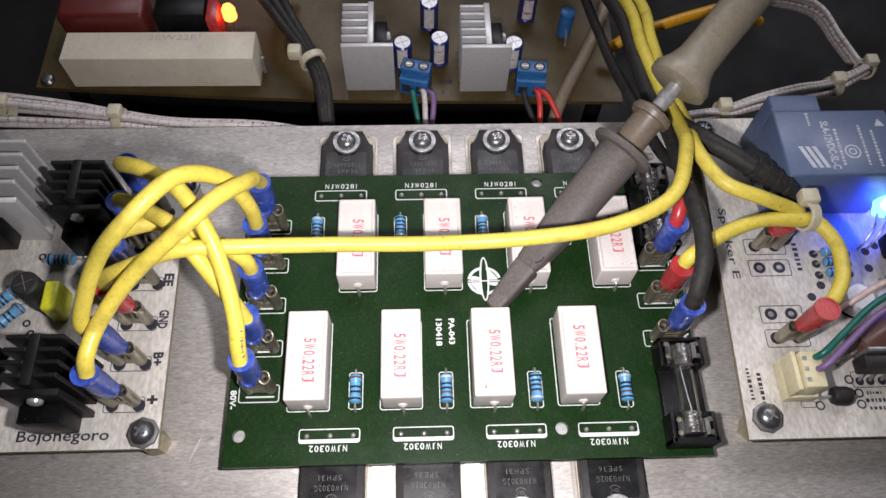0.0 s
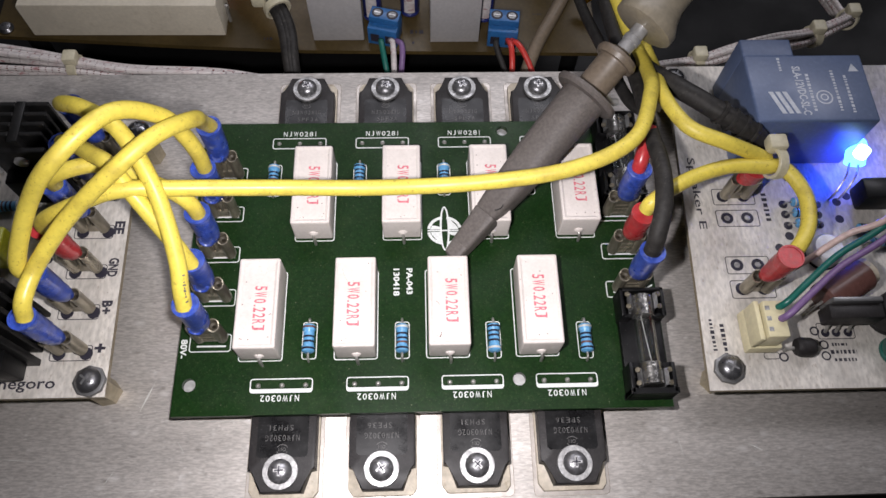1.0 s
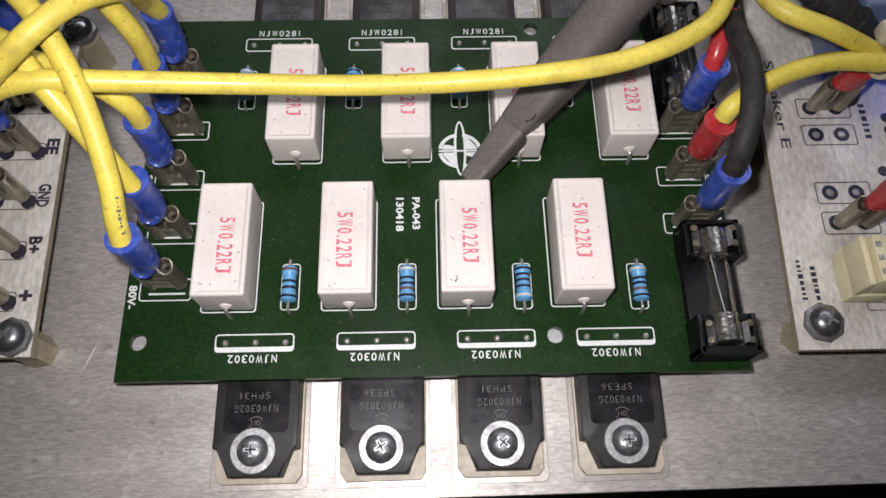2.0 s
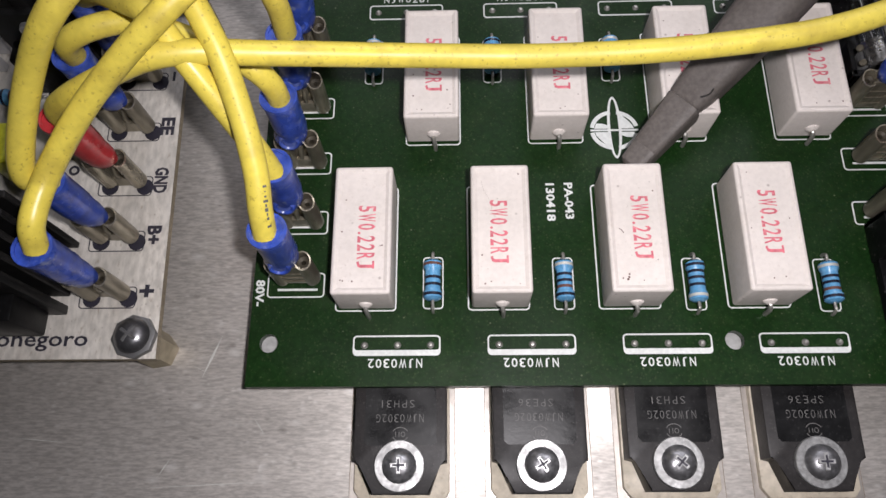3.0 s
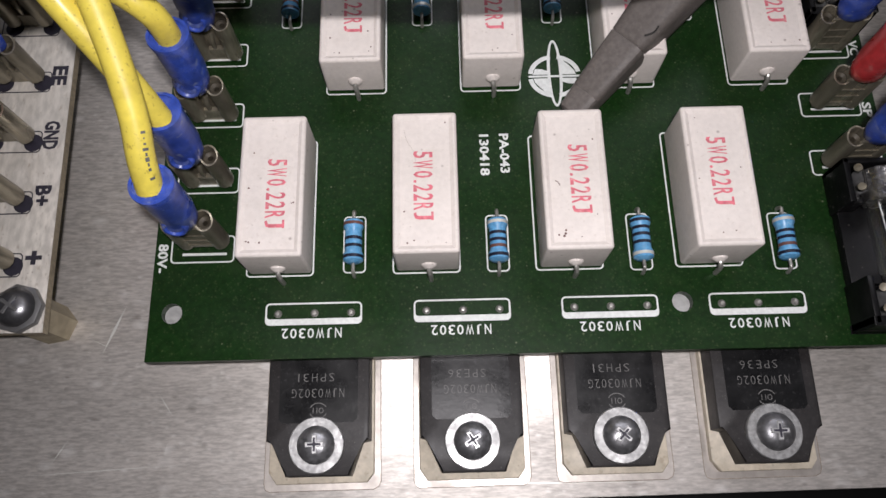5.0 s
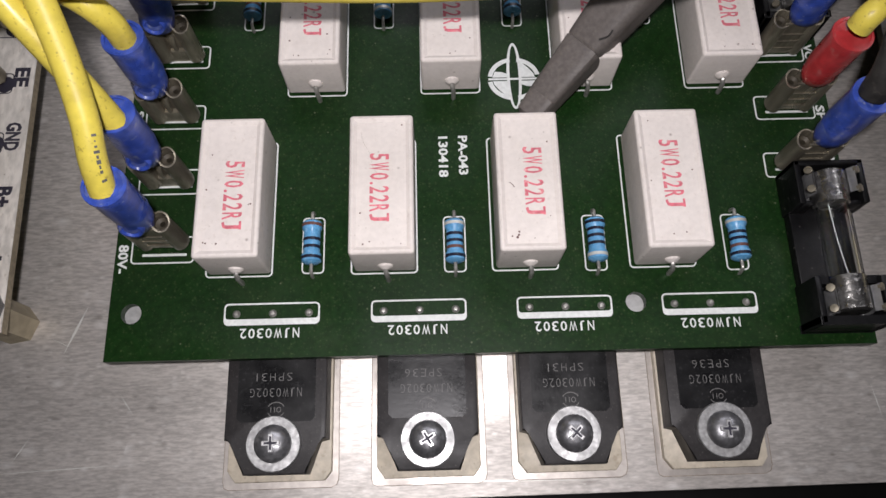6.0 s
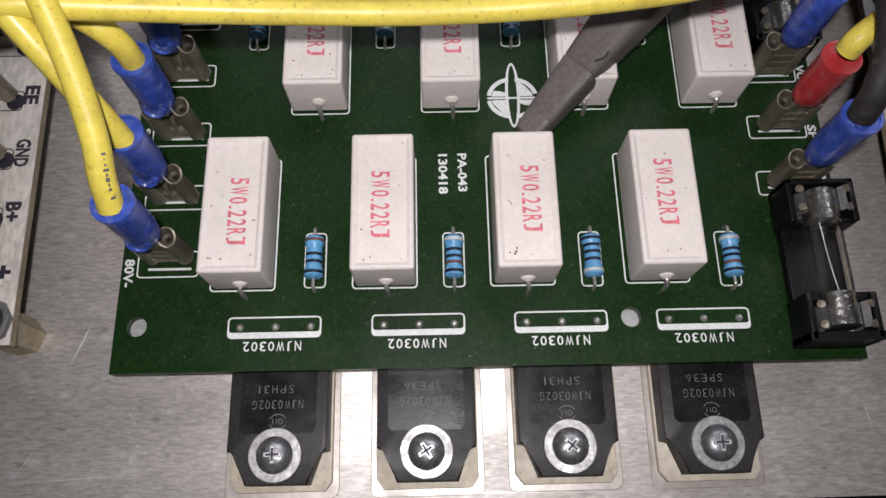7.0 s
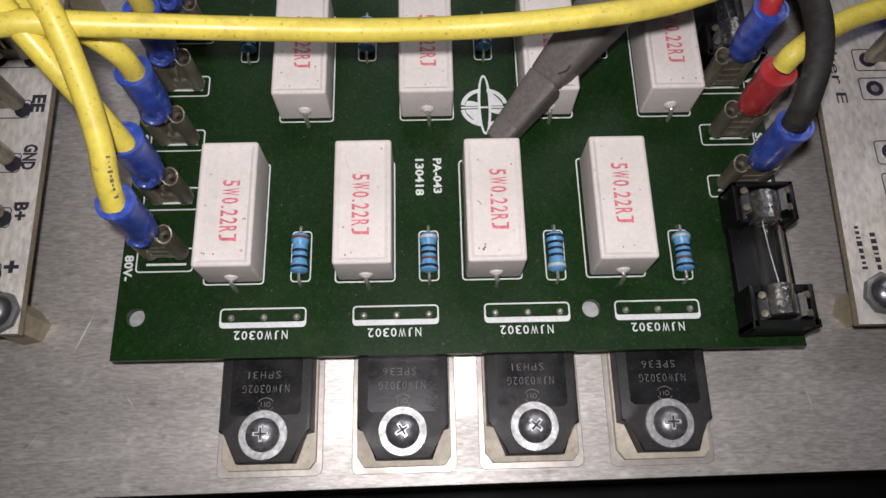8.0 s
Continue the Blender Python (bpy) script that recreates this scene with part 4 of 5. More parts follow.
cable([(95.4, 84.1, 24.0), (97.4, 75.4, 28.0), (102.5, 68.2, 31.0), (109.3, 61.6, 32.0), (116.8, 57.3, 30.0), (122.8, 55.0, 26.0), (123.5, 51.5, 19), (125, 50, 12)], 2.5, BLACK_PVC, "thick black ribbed cable beside the blue relay", "cable")
for k in range(4):
    at = Vector((111.8, 59.8, 31.7)) + Vector((8.20, -3.80, -3.40)) * (k / 3)
    t = thing("heat_shrink_ring", at, "black ribbed strain relief on the thick cable", "cable ring", "rings on the thick cable")
    part("rib", ring(bmesh.new(), 2.3, 3.05, -0.5, 0.5, at, (8.20, -3.80, -3.40), 18), BLACK_PVC, t)
for at, way in (((123.4, 47.4, 28.8), (1, 0.1, -0.2)),):
    t = thing("cable_tie", at, "natural nylon cable tie round the yellow cables", "cable tie", "cable ties")
    part("band", ring(bmesh.new(), 3.1, 3.9, -1.2, 1.2, at, way, 18), NYLON, t)
    part("head", box(bmesh.new(), at[0] - 2.2, at[0] + 2.2, at[1] + 1.5, at[1] + 5.4, at[2] + 1.0, at[2] + 4.6, 0.7), NYLON, t)

# ---- oscilloscope probe ----
TIP = Vector((48.1, 32.9, 11.2))
AXIS = Vector((32.3, 32.9, 19.8)).normalized()


def squared(bm, rows, at, way, facing, seg=40):
    """Rings of (distance, radius, power): power 2 is round, higher is squarer, one flat side turned to facing."""
    way, at = Vector(way).normalized(), Vector(at)
    v = (Vector(facing) - way * way.dot(Vector(facing))).normalized()
    u = v.cross(way)
    loops = []
    for d, r, p in rows:
        loop = []
        for k in range(seg):
            c, n = math.cos(2 * math.pi * k / seg), math.sin(2 * math.pi * k / seg)
            e = r / (abs(c) ** p + abs(n) ** p) ** (1 / p)
            loop.append(bm.verts.new(at + way * d + u * (e * c) + v * (e * n)))
        loops.append(loop)
    for a, b in zip(loops, loops[1:]):
        for k in range(seg):
            bm.faces.new((a[k], a[(k + 1) % seg], b[(k + 1) % seg], b[k]))
    bm.faces.new(loops[0][::-1])
    bm.faces.new(loops[-1])
    bmesh.ops.recalc_face_normals(bm, faces=bm.faces[:])
    return bm



probe = thing("scope_probe", tuple(TIP), "grey oscilloscope probe with its hook tip resting behind a resistor", "probe")
part("hook_sleeve", squared(bmesh.new(), [(-1.2, 1.4, 5), (-0.6, 2.1, 6), (3, 2.45, 6), (3.1, 2.38, 6), (3.3, 2.47, 6), (12.7, 3.15, 6), (12.9, 2.95, 6), (13.2, 3.16, 6), (22, 4.0, 5), (30, 4.75, 3.4), (46, 5.7, 2), (49.0, 5.8, 2)], TIP, AXIS, (-0.42, -0.30, 0.95)), PROBE, probe)
notch = TIP + AXIS * 15.2 + Vector((-0.2, -2.6, 3.0))
part("scuff", tube(bmesh.new(), [notch, notch + Vector((1.3, 0.2, 0.5)), notch + Vector((2.0, 1.0, 0.9))], 0.16, 6, 3), BLACK_PVC, probe, "dark scuff in the plastic")
part("flange", lathe(bmesh.new(), [(48.8, 5.4), (49.1, 7.8), (49.8, 8.4), (50.7, 8.2), (51.3, 5.0)], TIP, AXIS, 36), PROBE, probe)
part("neck", lathe(bmesh.new(), [(51.2, 4.0), (59.6, 4.0), (60.0, 4.2), (60.1, 5.1), (61.2, 5.5), (62.2, 5.1), (62.4, 3.2), (63.4, 2.6)], TIP, AXIS, 28), PROBE_NECK, probe, "brownish translucent neck")
part("metal_tip", lathe(bmesh.new(), [(62.5, 1.95), (66.0, 1.95), (66.2, 2.2), (67.6, 2.2), (67.8, 1.95), (73.0, 1.95)], TIP, AXIS, 24), STEEL, probe, "bright metal barrel")
part("guard", lathe(bmesh.new(), [(70.5, 6.6), (71.1, 7.8), (73.0, 7.9), (76.0, 6.2), (79.0, 5.3), (85.0, 5.1)], TIP, AXIS, 36), PROBE_PALE, probe)
part("handle", lathe(bmesh.new(), [(84.9, 5.15), (130, 5.2), (150, 5.4), (152, 3.5), (170, 3.0)], TIP, AXIS, 32), PROBE_PALE, probe)
pp = TIP + AXIS * 55
part("hook_lever", tube(bmesh.new(), [pp + Vector((1, -3.2, -1.6)), pp + Vector((2.5, -4.5, -3.0)), pp + Vector((4.5, -3.8, -4.0))], 1.0, 8, 4), STEEL, probe)
end = TIP + AXIS * 168
cable([tuple(end), tuple(end + AXIS * 25), (205, 185, 118), (260, 240, 60), (280, 285, -10)], 2.2, BLACK_PVC, "black lead of the oscilloscope probe", "cable")


# ---- side boards ----
ZS = 11.0


def pillar(x, y, z):
    s = thing("board_spacer", (x, y, 0), "yellow zinc hexagonal spacer under a board corner", "spacer", "board spacers")
    part("hex_post", prism(bmesh.new(), [(x + 3.2 * math.cos(radians(60 * k + 10)), y + 3.2 * math.sin(radians(60 * k + 10))) for k in range(6)], 0.0, ZS - 1.6, 0.2), BRASS, s, smooth=False)
    c = thing("board_screw", (x, y, z), "domed steel screw with a lock washer on a board corner", "screw", "board screws")
    part("lock_washer", prism(bmesh.new(), [(x + 3.7 * math.cos(radians(45 * k + 8)), y + 3.7 * math.sin(radians(45 * k + 8))) for k in range(8)], z, z + 1.1, 0.25), DARK_STEEL, c)
    part("head", lathe(bmesh.new(), [(z + 1.1, 2.7), (z + 1.5, 2.95), (z + 2.2, 2.7), (z + 2.9, 1.8), (z + 3.2, 0.9), (z + 3.25, 0)], (x, y, 0), seg=24), BOLT, c)
    for k in (0, 1):
        bm = box(bmesh.new(), -1.5, 1.5, -0.3, 0.3, z + 2.5, z + 3.27 + 0.004 * k, 0.1, 1)
        bmesh.ops.transform(bm, matrix=Matrix.Translation((x, y, 0)) @ Matrix.Rotation(0.5 + x * 0.7 + k * math.pi / 2, 4, "Z"), verts=bm.verts[:])
        part("cross_recess", bm, DARK_STEEL, c, "worn cross recess")


def side_board(name_label, x0, x1, y0, y1, slant=0.0, lean=0.0):
    b = thing("circuit_board", ((x0 + x1) / 2, (y0 + y1) / 2, ZS - 1.6), name_label, "circuit board")
    part("laminate", prism(bmesh.new(), [(x0, y0), (x1, y0), (x1 + slant, y1), (x0 + lean, y1)], ZS - 1.55, ZS - 0.12), FIBRE, b, "tan fibre core", smooth=False)
    part("mask_layer", prism(bmesh.new(), [(x0, y0), (x1, y0), (x1 + slant, y1), (x0 + lean, y1)], ZS - 0.119, ZS), WHITE_MASK, b, smooth=False)
    part("board_edge", prism(bmesh.new(), [(x0 + 0.05, y0 + 0.05), (x1 - 0.05, y0 + 0.05), (x1 + slant - 0.05, y1 - 0.05), (x0 + lean + 0.05, y1 - 0.05)], ZS - 1.6, ZS - 1.56), EPOXY, b, smooth=False)
    return b


left = side_board("white driver circuit board with black lettering, on spacers", -128, -31.5, -0.8, 73.5, -2.2)
for x, y in ((-35.2, 2.7), (-33.7, 69.2), (-122, 2.7), (-122, 69.2)):
    pillar(x, y, ZS)
for y, w, ln in zip(LTAB, ("+", "B+", "GND", "EE", "-"), (2.2, 3.4, 5.0, 3.6, 2.0)):
    text(left, "printed_text", w, (-34.3 - y * 0.012, y + 0.6, ZS), ln, 2.5 if w != "-" else 0.5, -90, INK, bold=0.045)
    part("outline", frame_line(bmesh.new(), -45.6, -36.0, y - 2.4, y + 1.4, ZS, 0.2), INK, left, smooth=False)
text(left, "printed_text", "Bojonegoro", (-53.5, 2.2, ZS), 21.0, 3.4, 0, INK, bold=0.015)
text(left, "printed_text", "Amp", (-56.5, 43.6, ZS), 5.0, 1.8, 0, INK)
for y, c in zip(LTAB, ("blue", "blue", "red", "blue", "blue", "blue")):
    spade(-40.4, y, ZS, c, -0.3, base_slots=True)


def finned(x, y, w, deep, label, material, high=22.0, n=4):
    """A small extruded heatsink: a front plate, a spine and fins across it, with a transistor on the front."""
    t = thing("small_heatsink", (x, y, ZS), label, "heatsink", "small heatsinks")
    y0 = y - deep / 2
    part("front_plate", box(bmesh.new(), x - w / 2, x + w / 2, y0, y0 + 1.6, ZS + 0.2, ZS + high - 2.5, 0.25), material, t)
    part("spine", box(bmesh.new(), x - 1.2, x + 1.2, y0 + 1.6, y0 + deep, ZS + 0.2, ZS + high, 0.2), material, t)
    for k in range(n):
        yy = y0 + 1.6 + (k + 0.75) * (deep - 1.6) / n
        for s in (-1, 1):
            bm = box(bmesh.new(), x + 1.25 if s > 0 else x - w / 2, x + w / 2 if s > 0 else x - 1.25, yy - 0.55, yy + 0.55, ZS + 0.2, ZS + high, 0.2, 1)
            part("fin", bm, material, t)
    part("device", box(bmesh.new(), x - 4.8, x + 4.8, y0 - 4.2, y0 - 0.02, ZS + 3, ZS + 13, 0.4), BLACK, t, "black transistor screwed to the heatsink")
    part("device_screw", lathe(bmesh.new(), [(0, 1.7), (0.7, 1.6), (1.1, 0.9), (1.2, 0)], (x, y0 - 0.01, ZS + 16), (0, -1, 0), 16), STEEL, t)
    return t


finned(-52.8, 57.6, 12.8, 12.6, "black anodised finned heatsink on the white board", ANODISED)
finned(-53.2, 13.0, 12.4, 13.0, "black anodised finned heatsink beside the plus terminal", ANODISED)
finned(-77.5, 62.0, 22, 17, "plain grey aluminium finned heatsink on the white board", ALU_GREY)
finned(-78.0, 16.0, 16, 14, "black anodised finned heatsink at the board's edge", ANODISED)
film_resistor(-62.2, 47.2, ZS, SETS[1], (1, 0, 0))
film_resistor(-69.5, 40.0, ZS, SETS[2], (1, 0, 0))
film_resistor(-71.5, 32.0, ZS, SETS[0], (0.7, 0.7, 0))
film_resistor(-74.5, 36.0, ZS, SETS[3], (0.7, 0.7, 0))


def electrolytic(x, y, z, r, h, material, label, stripe=None, end=CAP_TOP):
    t = thing("capacitor", (x, y, z), label, "capacitor")
    can = part("can", lathe(bmesh.new(), [(0, r - 0.3), (0.4, r), (1.2, r), (1.5, r - 0.25), (1.9, r), (h - 0.5, r), (h, r - 0.5)], (x, y, z), seg=24), material, t)
    part("can_end", lathe(bmesh.new(), [(h, r - 0.55), (h + 0.06, r - 0.6)], (x, y, z), seg=24), end, can)
    bm = bmesh.new()
    for a in (0.4, 0.4 + math.pi / 2):
        c, s = math.cos(a) * (r - 1.0), math.sin(a) * (r - 1.0)
        tube(bm, [(x - c, y - s, z + h + 0.07), (x + c, y + s, z + h + 0.07)], 0.08, 5, 1, False)
    part("vent_score", bm, DARK_STEEL, can)
    if stripe:
        bm = bmesh.new()
        pts = [(x + (r + 0.05) * math.cos(radians(a)), y + (r + 0.05) * math.sin(radians(a))) for a in range(235, 300, 8)]
        pts += [(px * 0.02 + x * 0.98, py * 0.02 + y * 0.98) for px, py in pts[::-1]]
        prism(bm, pts, z + 2.2, z + h - 0.8)
        part("polarity_stripe", bm, stripe, can, "pale printed stripe", smooth=False)
    return t


electrolytic(-64.8, 36.5, ZS, 3.2, 11, EPOXY_BLACK, "black sleeved electrolytic capacitor beside the yellow one", None, EPOXY_BLACK)
t = thing("film_capacitor", (-59.4, 34.4, ZS), "bright yellow box film capacitor", "capacitor")
part("body", box(bmesh.new(), -61.3, -57.7, 30.6, 38.2, ZS + 0.4, ZS + 8.5, 0.7, 3), FILM_YELLOW, t)
part("lead", box(bmesh.new(), -59.8, -59.2, 31.5, 37.2, ZS - 0.1, ZS + 0.5), SOLDER, t)
for x, y in ((-50.5, 33.0), (-52.0, 30.5), (-66.5, 27.8), (-68.0, 30.5), (-57.0, 48.8), (-68.0, 48.8), (-49.0, 27.0)):
    part("pad_hole", ring(bmesh.new(), 0.5, 1.0, ZS, ZS + 0.03, (x, y, 0), seg=14), INK, left, smooth=False)
t = thing("ceramic_capacitor", (-51.5, 38.0, ZS), "small brown disc capacitor by the connectors", "capacitor")
part("disc", lathe(bmesh.new(), [(-1.1, 0.5), (-0.9, 2.4), (0, 3.0), (0.9, 2.4), (1.1, 0.5)], (-51.5, 38.0, ZS + 4.4), (0.4, 1, 0), 20), BAND_BROWN, t)
part("lead", tube(bmesh.new(), [(-52.6, 38, ZS + 1.8), (-52.6, 38, ZS)], 0.3, 6, 1, False), SOLDER, t)

right = side_board("white relay circuit board with black lettering, on spacers", 105.5, 198, -2.2, 90, 0.0, 3.9)
for x, y in ((110.7, 2.7), (192, 2.7), (192, 85), (110.7, 85)):
    pillar(x, y, ZS)
text(right, "printed_text", "Speaker E", (111.0, 49.5, ZS), 21.0, 2.6, -90, INK, bold=0.01)
for y, holes in ((48.2, True), (42.0, True), (29.0, True), (22.6, True)):
    part("outline", frame_line(bmesh.new(), 115.0, 126.0, y - 2.5, y + 2.3, ZS, 0.22), INK, right, smooth=False)
    for x in (117.8, 123.0):
        part("pad_hole", ring(bmesh.new(), 0.75, 1.6, ZS, ZS + 0.03, (x, y, 0), seg=20), INK, right, smooth=False)
        part("solder_joint", lathe(bmesh.new(), [(0.0, 0.75), (0.02, 0.7)], (x, y, ZS), seg=12), SOLDER, right)
for seed, (cx, cy, ln, hh, an) in enumerate(((128.4, 45.0, 8.0, 1.8, -90), (108.5, 11.0, 8.0, 1.2, -90), (111.0, 10.0, 7.5, 1.2, -90), (138.8, 6.4, 6.2, 1.2, 0), (138.8, 4.5, 5.2, 1.2, 0), (138.2, 8.2, 3.6, 1.0, 0), (138.0, 53.0, 6, 1.2, 0))):
    bars(right, (cx, cy, ZS), ln, hh, an, INK, seed=seed + 3)
rnd = random.Random(5)
spots = [(133.0, 45.7), (133.0, 42.8), (133.0, 39.6), (132.7, 36.7), (141.8, 45.6), (141.4, 42.7), (141.1, 39.8), (147.1, 46.2), (146.7, 41.3), (129.5, 33.5), (131.2, 31.0)]
for x, y in spots + [(rnd.uniform(150, 180), rnd.uniform(20, 52)) for k in range(18)]:
    part("pad_hole", lathe(bmesh.new(), [(0, 1.15), (0.03, 1.15)], (x, y, ZS), seg=14), INK, right, smooth=False)
for x, y in ((124.3, 5.4), (134.5, 8.2), (134.4, 5.5), (133.0, 11.6)):
    part("pad_hole", ring(bmesh.new(), 0.75, 1.15, ZS, ZS + 0.03, (x, y, 0), seg=18), INK, right, smooth=False)
part("outline", frame_line(bmesh.new(), 133.6, 142.6, 9.5, 13.6, ZS, 0.2), INK, right, smooth=False)
part("outline", frame_line(bmesh.new(), 119.6, 123.4, 4.9, 6.6, ZS, 0.18), INK, right, smooth=False)
for x in (135.5, 138.1, 141.0):
    part("pad_hole", lathe(bmesh.new(), [(0, 1.05), (0.03, 1.05)], (x, 11.1, ZS), seg=14), INK, right, smooth=False)
for x, y, tall in ((120.4, 22.2, 0.8), (120.4, 48.0, 0.42)):
    spade(x, y, ZS, "red", 0.3, tall=tall)
for i, (x, y) in enumerate(((137.3, 39.7), (137.2, 42.7), (137.4, 45.7), (152.5, 38), (155, 34))):
    film_resistor(x, y, ZS, SETS[i % 4], (1, 0, 0), scale=0.8)

relay = thing("relay", (136, 68, ZS), "blue sealed power relay with pale printing", "relay")
case = part("case", box(bmesh.new(), 121.0, 150.8, 57.5, 77.5, ZS + 0.3, 31.0, 0.6, 3), RELAY, relay)
part("terminal_shelf", box(bmesh.new(), 121.02, 134.0, 77.0, 82.6, ZS + 0.3, 30.95, 0.5, 3), RELAY, relay)
bm = bmesh.new()
for k in range(3):
    prism(bm, [(125.0 + 1.7 * k, 66.2), (126.1 + 1.7 * k, 66.2), (128.4 + 1.7 * k, 59.8), (127.3 + 1.7 * k, 59.8)], 31.0, 31.03)
part("printed_mark", bm, RELAY_INK, case, "slanted printed bars", smooth=False)
for seed, (cx, cy, ln, hh) in enumerate(((135.6, 66.0, 11.0, 1.0), (142.0, 66.5, 12, 1.0), (145.0, 65.5, 11, 1.0), (129.5, 74.5, 4, 0.9))):
    bars(case, (cx, cy, 31.0), ln, hh, -90, RELAY_INK, seed=seed + 20)
text(case, "printed_text", "SLA-12VDC-SL-C", (133.4, 66.6, 31.0), 14.5, 2.1, -90, RELAY_INK, bold=0.025)
part("printed_ring", ring(bmesh.new(), 1.7, 2.05, 31.0, 31.03, (138.6, 64.5, 0)), RELAY_INK, case, smooth=False)
part("printed_ring", ring(bmesh.new(), 0.7, 1.0, 31.0, 31.03, (138.6, 64.5, 0)), RELAY_INK, case, smooth=False)
part("printed_triangle", prism(bmesh.new(), [(146.4, 72.2), (149.0, 72.2), (147.7, 74.6)], 31.0, 31.03), RELAY_INK, case, smooth=False)

led = thing("blue_led", (150.2, 51.0, ZS), "lit blue light emitting diode standing on bent legs", "indicator light")
part("lens", lathe(bmesh.new(), [(0, 2.5), (4.5, 2.5), (6.2, 1.9), (7.0, 1.0), (7.2, 0)], (150.4, 53.8, 17.4), (0.25, 0.9, 0.25), 20), BLUE_GLOW, led, "glowing blue lens")
part("core", lathe(bmesh.new(), [(0, 0), (0.1, 1.7), (2.4, 1.7), (2.6, 0)], (150.0, 54.2, 20.6), (0.1, 0.2, 1), 14), BLUE_LENS, led, "bright core")
for dx in (-1.2, 1.2):
    part("leg", tube(bmesh.new(), [(150.4 + dx, 54, 17.4), (149 + dx, 50.5, 16.6), (147 + dx, 47.5, 13.5), (146.5 + dx, 47, ZS)], 0.3, 8, 5), SOLDER, led)

conn = thing("wire_connector", (118, 10.5, ZS), "cream three pin wire connector with coloured wires", "connector")
bm = box(bmesh.new(), 115.0, 122.5, 6.4, 16.0, ZS + 0.1, ZS + 4.0, 0.3)
part("header", bm, CREAM_PLASTIC, conn)
part("latch_wall", box(bmesh.new(), 115.0, 116.2, 6.6, 15.8, ZS + 3.9, ZS + 10.0, 0.25), CREAM_PLASTIC, conn)
part("housing", box(bmesh.new(), 116.6, 121.4, 6.9, 15.5, ZS + 3.0, ZS + 11.0, 0.35), CREAM_PLASTIC, conn)
for k in range(3):
    part("contact_window", box(bmesh.new(), 116.9, 117.9, 8.2 + 2.5 * k, 9.2 + 2.5 * k, ZS + 10.9, ZS + 11.08), WASHER, conn, smooth=False)
for dy, m, w, e in ((4.6, WIRE_GREEN, "green", (168, 46, 33)), (1.8, WIRE_PURPLE, "violet", (168, 42, 33))):
    cable([(119.6, 9.2 + dy, 20.5), (121.4, 9.8 + dy, 24.0), (126.5, 14.0 + dy, 25.5), (135, 20.5 + dy, 25.0), (145, 26.0 + dy, 25.5), (156, 33 + dy, 29), e], 0.8, m, f"thin {w} wire curving away from the connector", "wire")
cable([(126.5, 25.0, 13), (132.2, 27.6, 16), (140.5, 31.7, 22), (146.9, 32.8, 27), (158, 40, 32), (170, 50, 34)], 0.8, WIRE_PINK, "thin pale pink wire over the white board", "wire")
t = thing("diode", (128.3, 6.2, ZS), "black diode lying on the white board", "diode")
part("body", lathe(bmesh.new(), [(-2.4, 0.8), (-2.1, 1.9), (-1.2, 2.3), (1.2, 2.3), (2.1, 1.9), (2.4, 0.8)], (128.6, 7.0, ZS + 2.2), (1, -0.05, 0), 20), EPOXY_BLACK, t)
part("lead", tube(bmesh.new(), [(124.6, 6.9, ZS), (124.8, 6.9, ZS + 1.6), (128.6, 7.0, ZS + 2.2), (132.4, 7.0, ZS + 1.6), (132.7, 7.0, ZS)], 0.4, 8, 4), SOLDER, t)
t = thing("voltage_regulator", (139, 13, ZS), "black three leg regulator lying beside the connector", "regulator")
part("body", box(bmesh.new(), 133.2, 146.0, 11.9, 15.6, ZS + 2.6, ZS + 8.2, 0.5), EPOXY_BLACK, t)
part("tab", box(bmesh.new(), 134.0, 145.6, 15.5, 16.7, ZS + 2.6, ZS + 9.4, 0.2), DARK_STEEL, t, "dull metal tab")
for x in (135.5, 138.1, 141.0):
    part("leg", tube(bmesh.new(), [(x, 12.6, ZS + 3), (x, 12.0, ZS + 1.5), (x, 11.3, ZS)], 0.4, 8, 4), SOLDER, t)
t = thing("axial_capacitor", (134, 18, ZS), "brown film wrapped capacitor lying under the wires", "capacitor")
way = Vector((12.3, 7.4, 0.6))
part("body", lathe(bmesh.new(), [(0, 0), (0.1, 3.4), (0.7, 4.2), (12.6, 4.2), (13.1, 3.6)], (134.2, 17.4, ZS + 4.3), way, 24), BAND_BROWN, t)
part("end_seal", lathe(bmesh.new(), [(13.0, 3.5), (14.4, 3.5), (15.0, 2.9), (15.1, 0)], (134.2, 17.4, ZS + 4.3), way, 24), CREAM, t, "pale resin end")
part("lead", tube(bmesh.new(), [(134.4, 17.5, ZS + 4.3), (131.8, 16.0, ZS + 3.6), (131.2, 15.6, ZS)], 0.4, 8, 4), SOLDER, t)
electrolytic(150.6, 14.6, ZS, 4.6, 9, EPOXY_BLACK, "black sleeved electrolytic capacitor on the white board", None, EPOXY_BLACK)
electrolytic(150.5, 6.0, ZS, 3.6, 6, WIRE_GREEN, "small green sleeved capacitor near the board's edge")
t = thing("trimmer", (139.5, 31.5, ZS), "round grey metal can under the thin wires", "capacitor")
part("can", lathe(bmesh.new(), [(0.1, 4.0), (3.6, 4.0), (4.4, 3.4), (4.6, 0)], (139.5, 31.5, ZS), seg=28), CAP_TOP, t)
part("foot", lathe(bmesh.new(), [(-0.02, 4.3), (0.4, 4.3), (0.5, 4.0)], (139.5, 31.5, ZS), seg=28), BLACK, t)
t = thing("relay_driver", (156, 50, ZS), "black moulded transistor next to the lit diode", "transistor")
part("body", box(bmesh.new(), 149.5, 160, 42.5, 48.5, ZS + 2, ZS + 9, 0.8), BLACK, t)
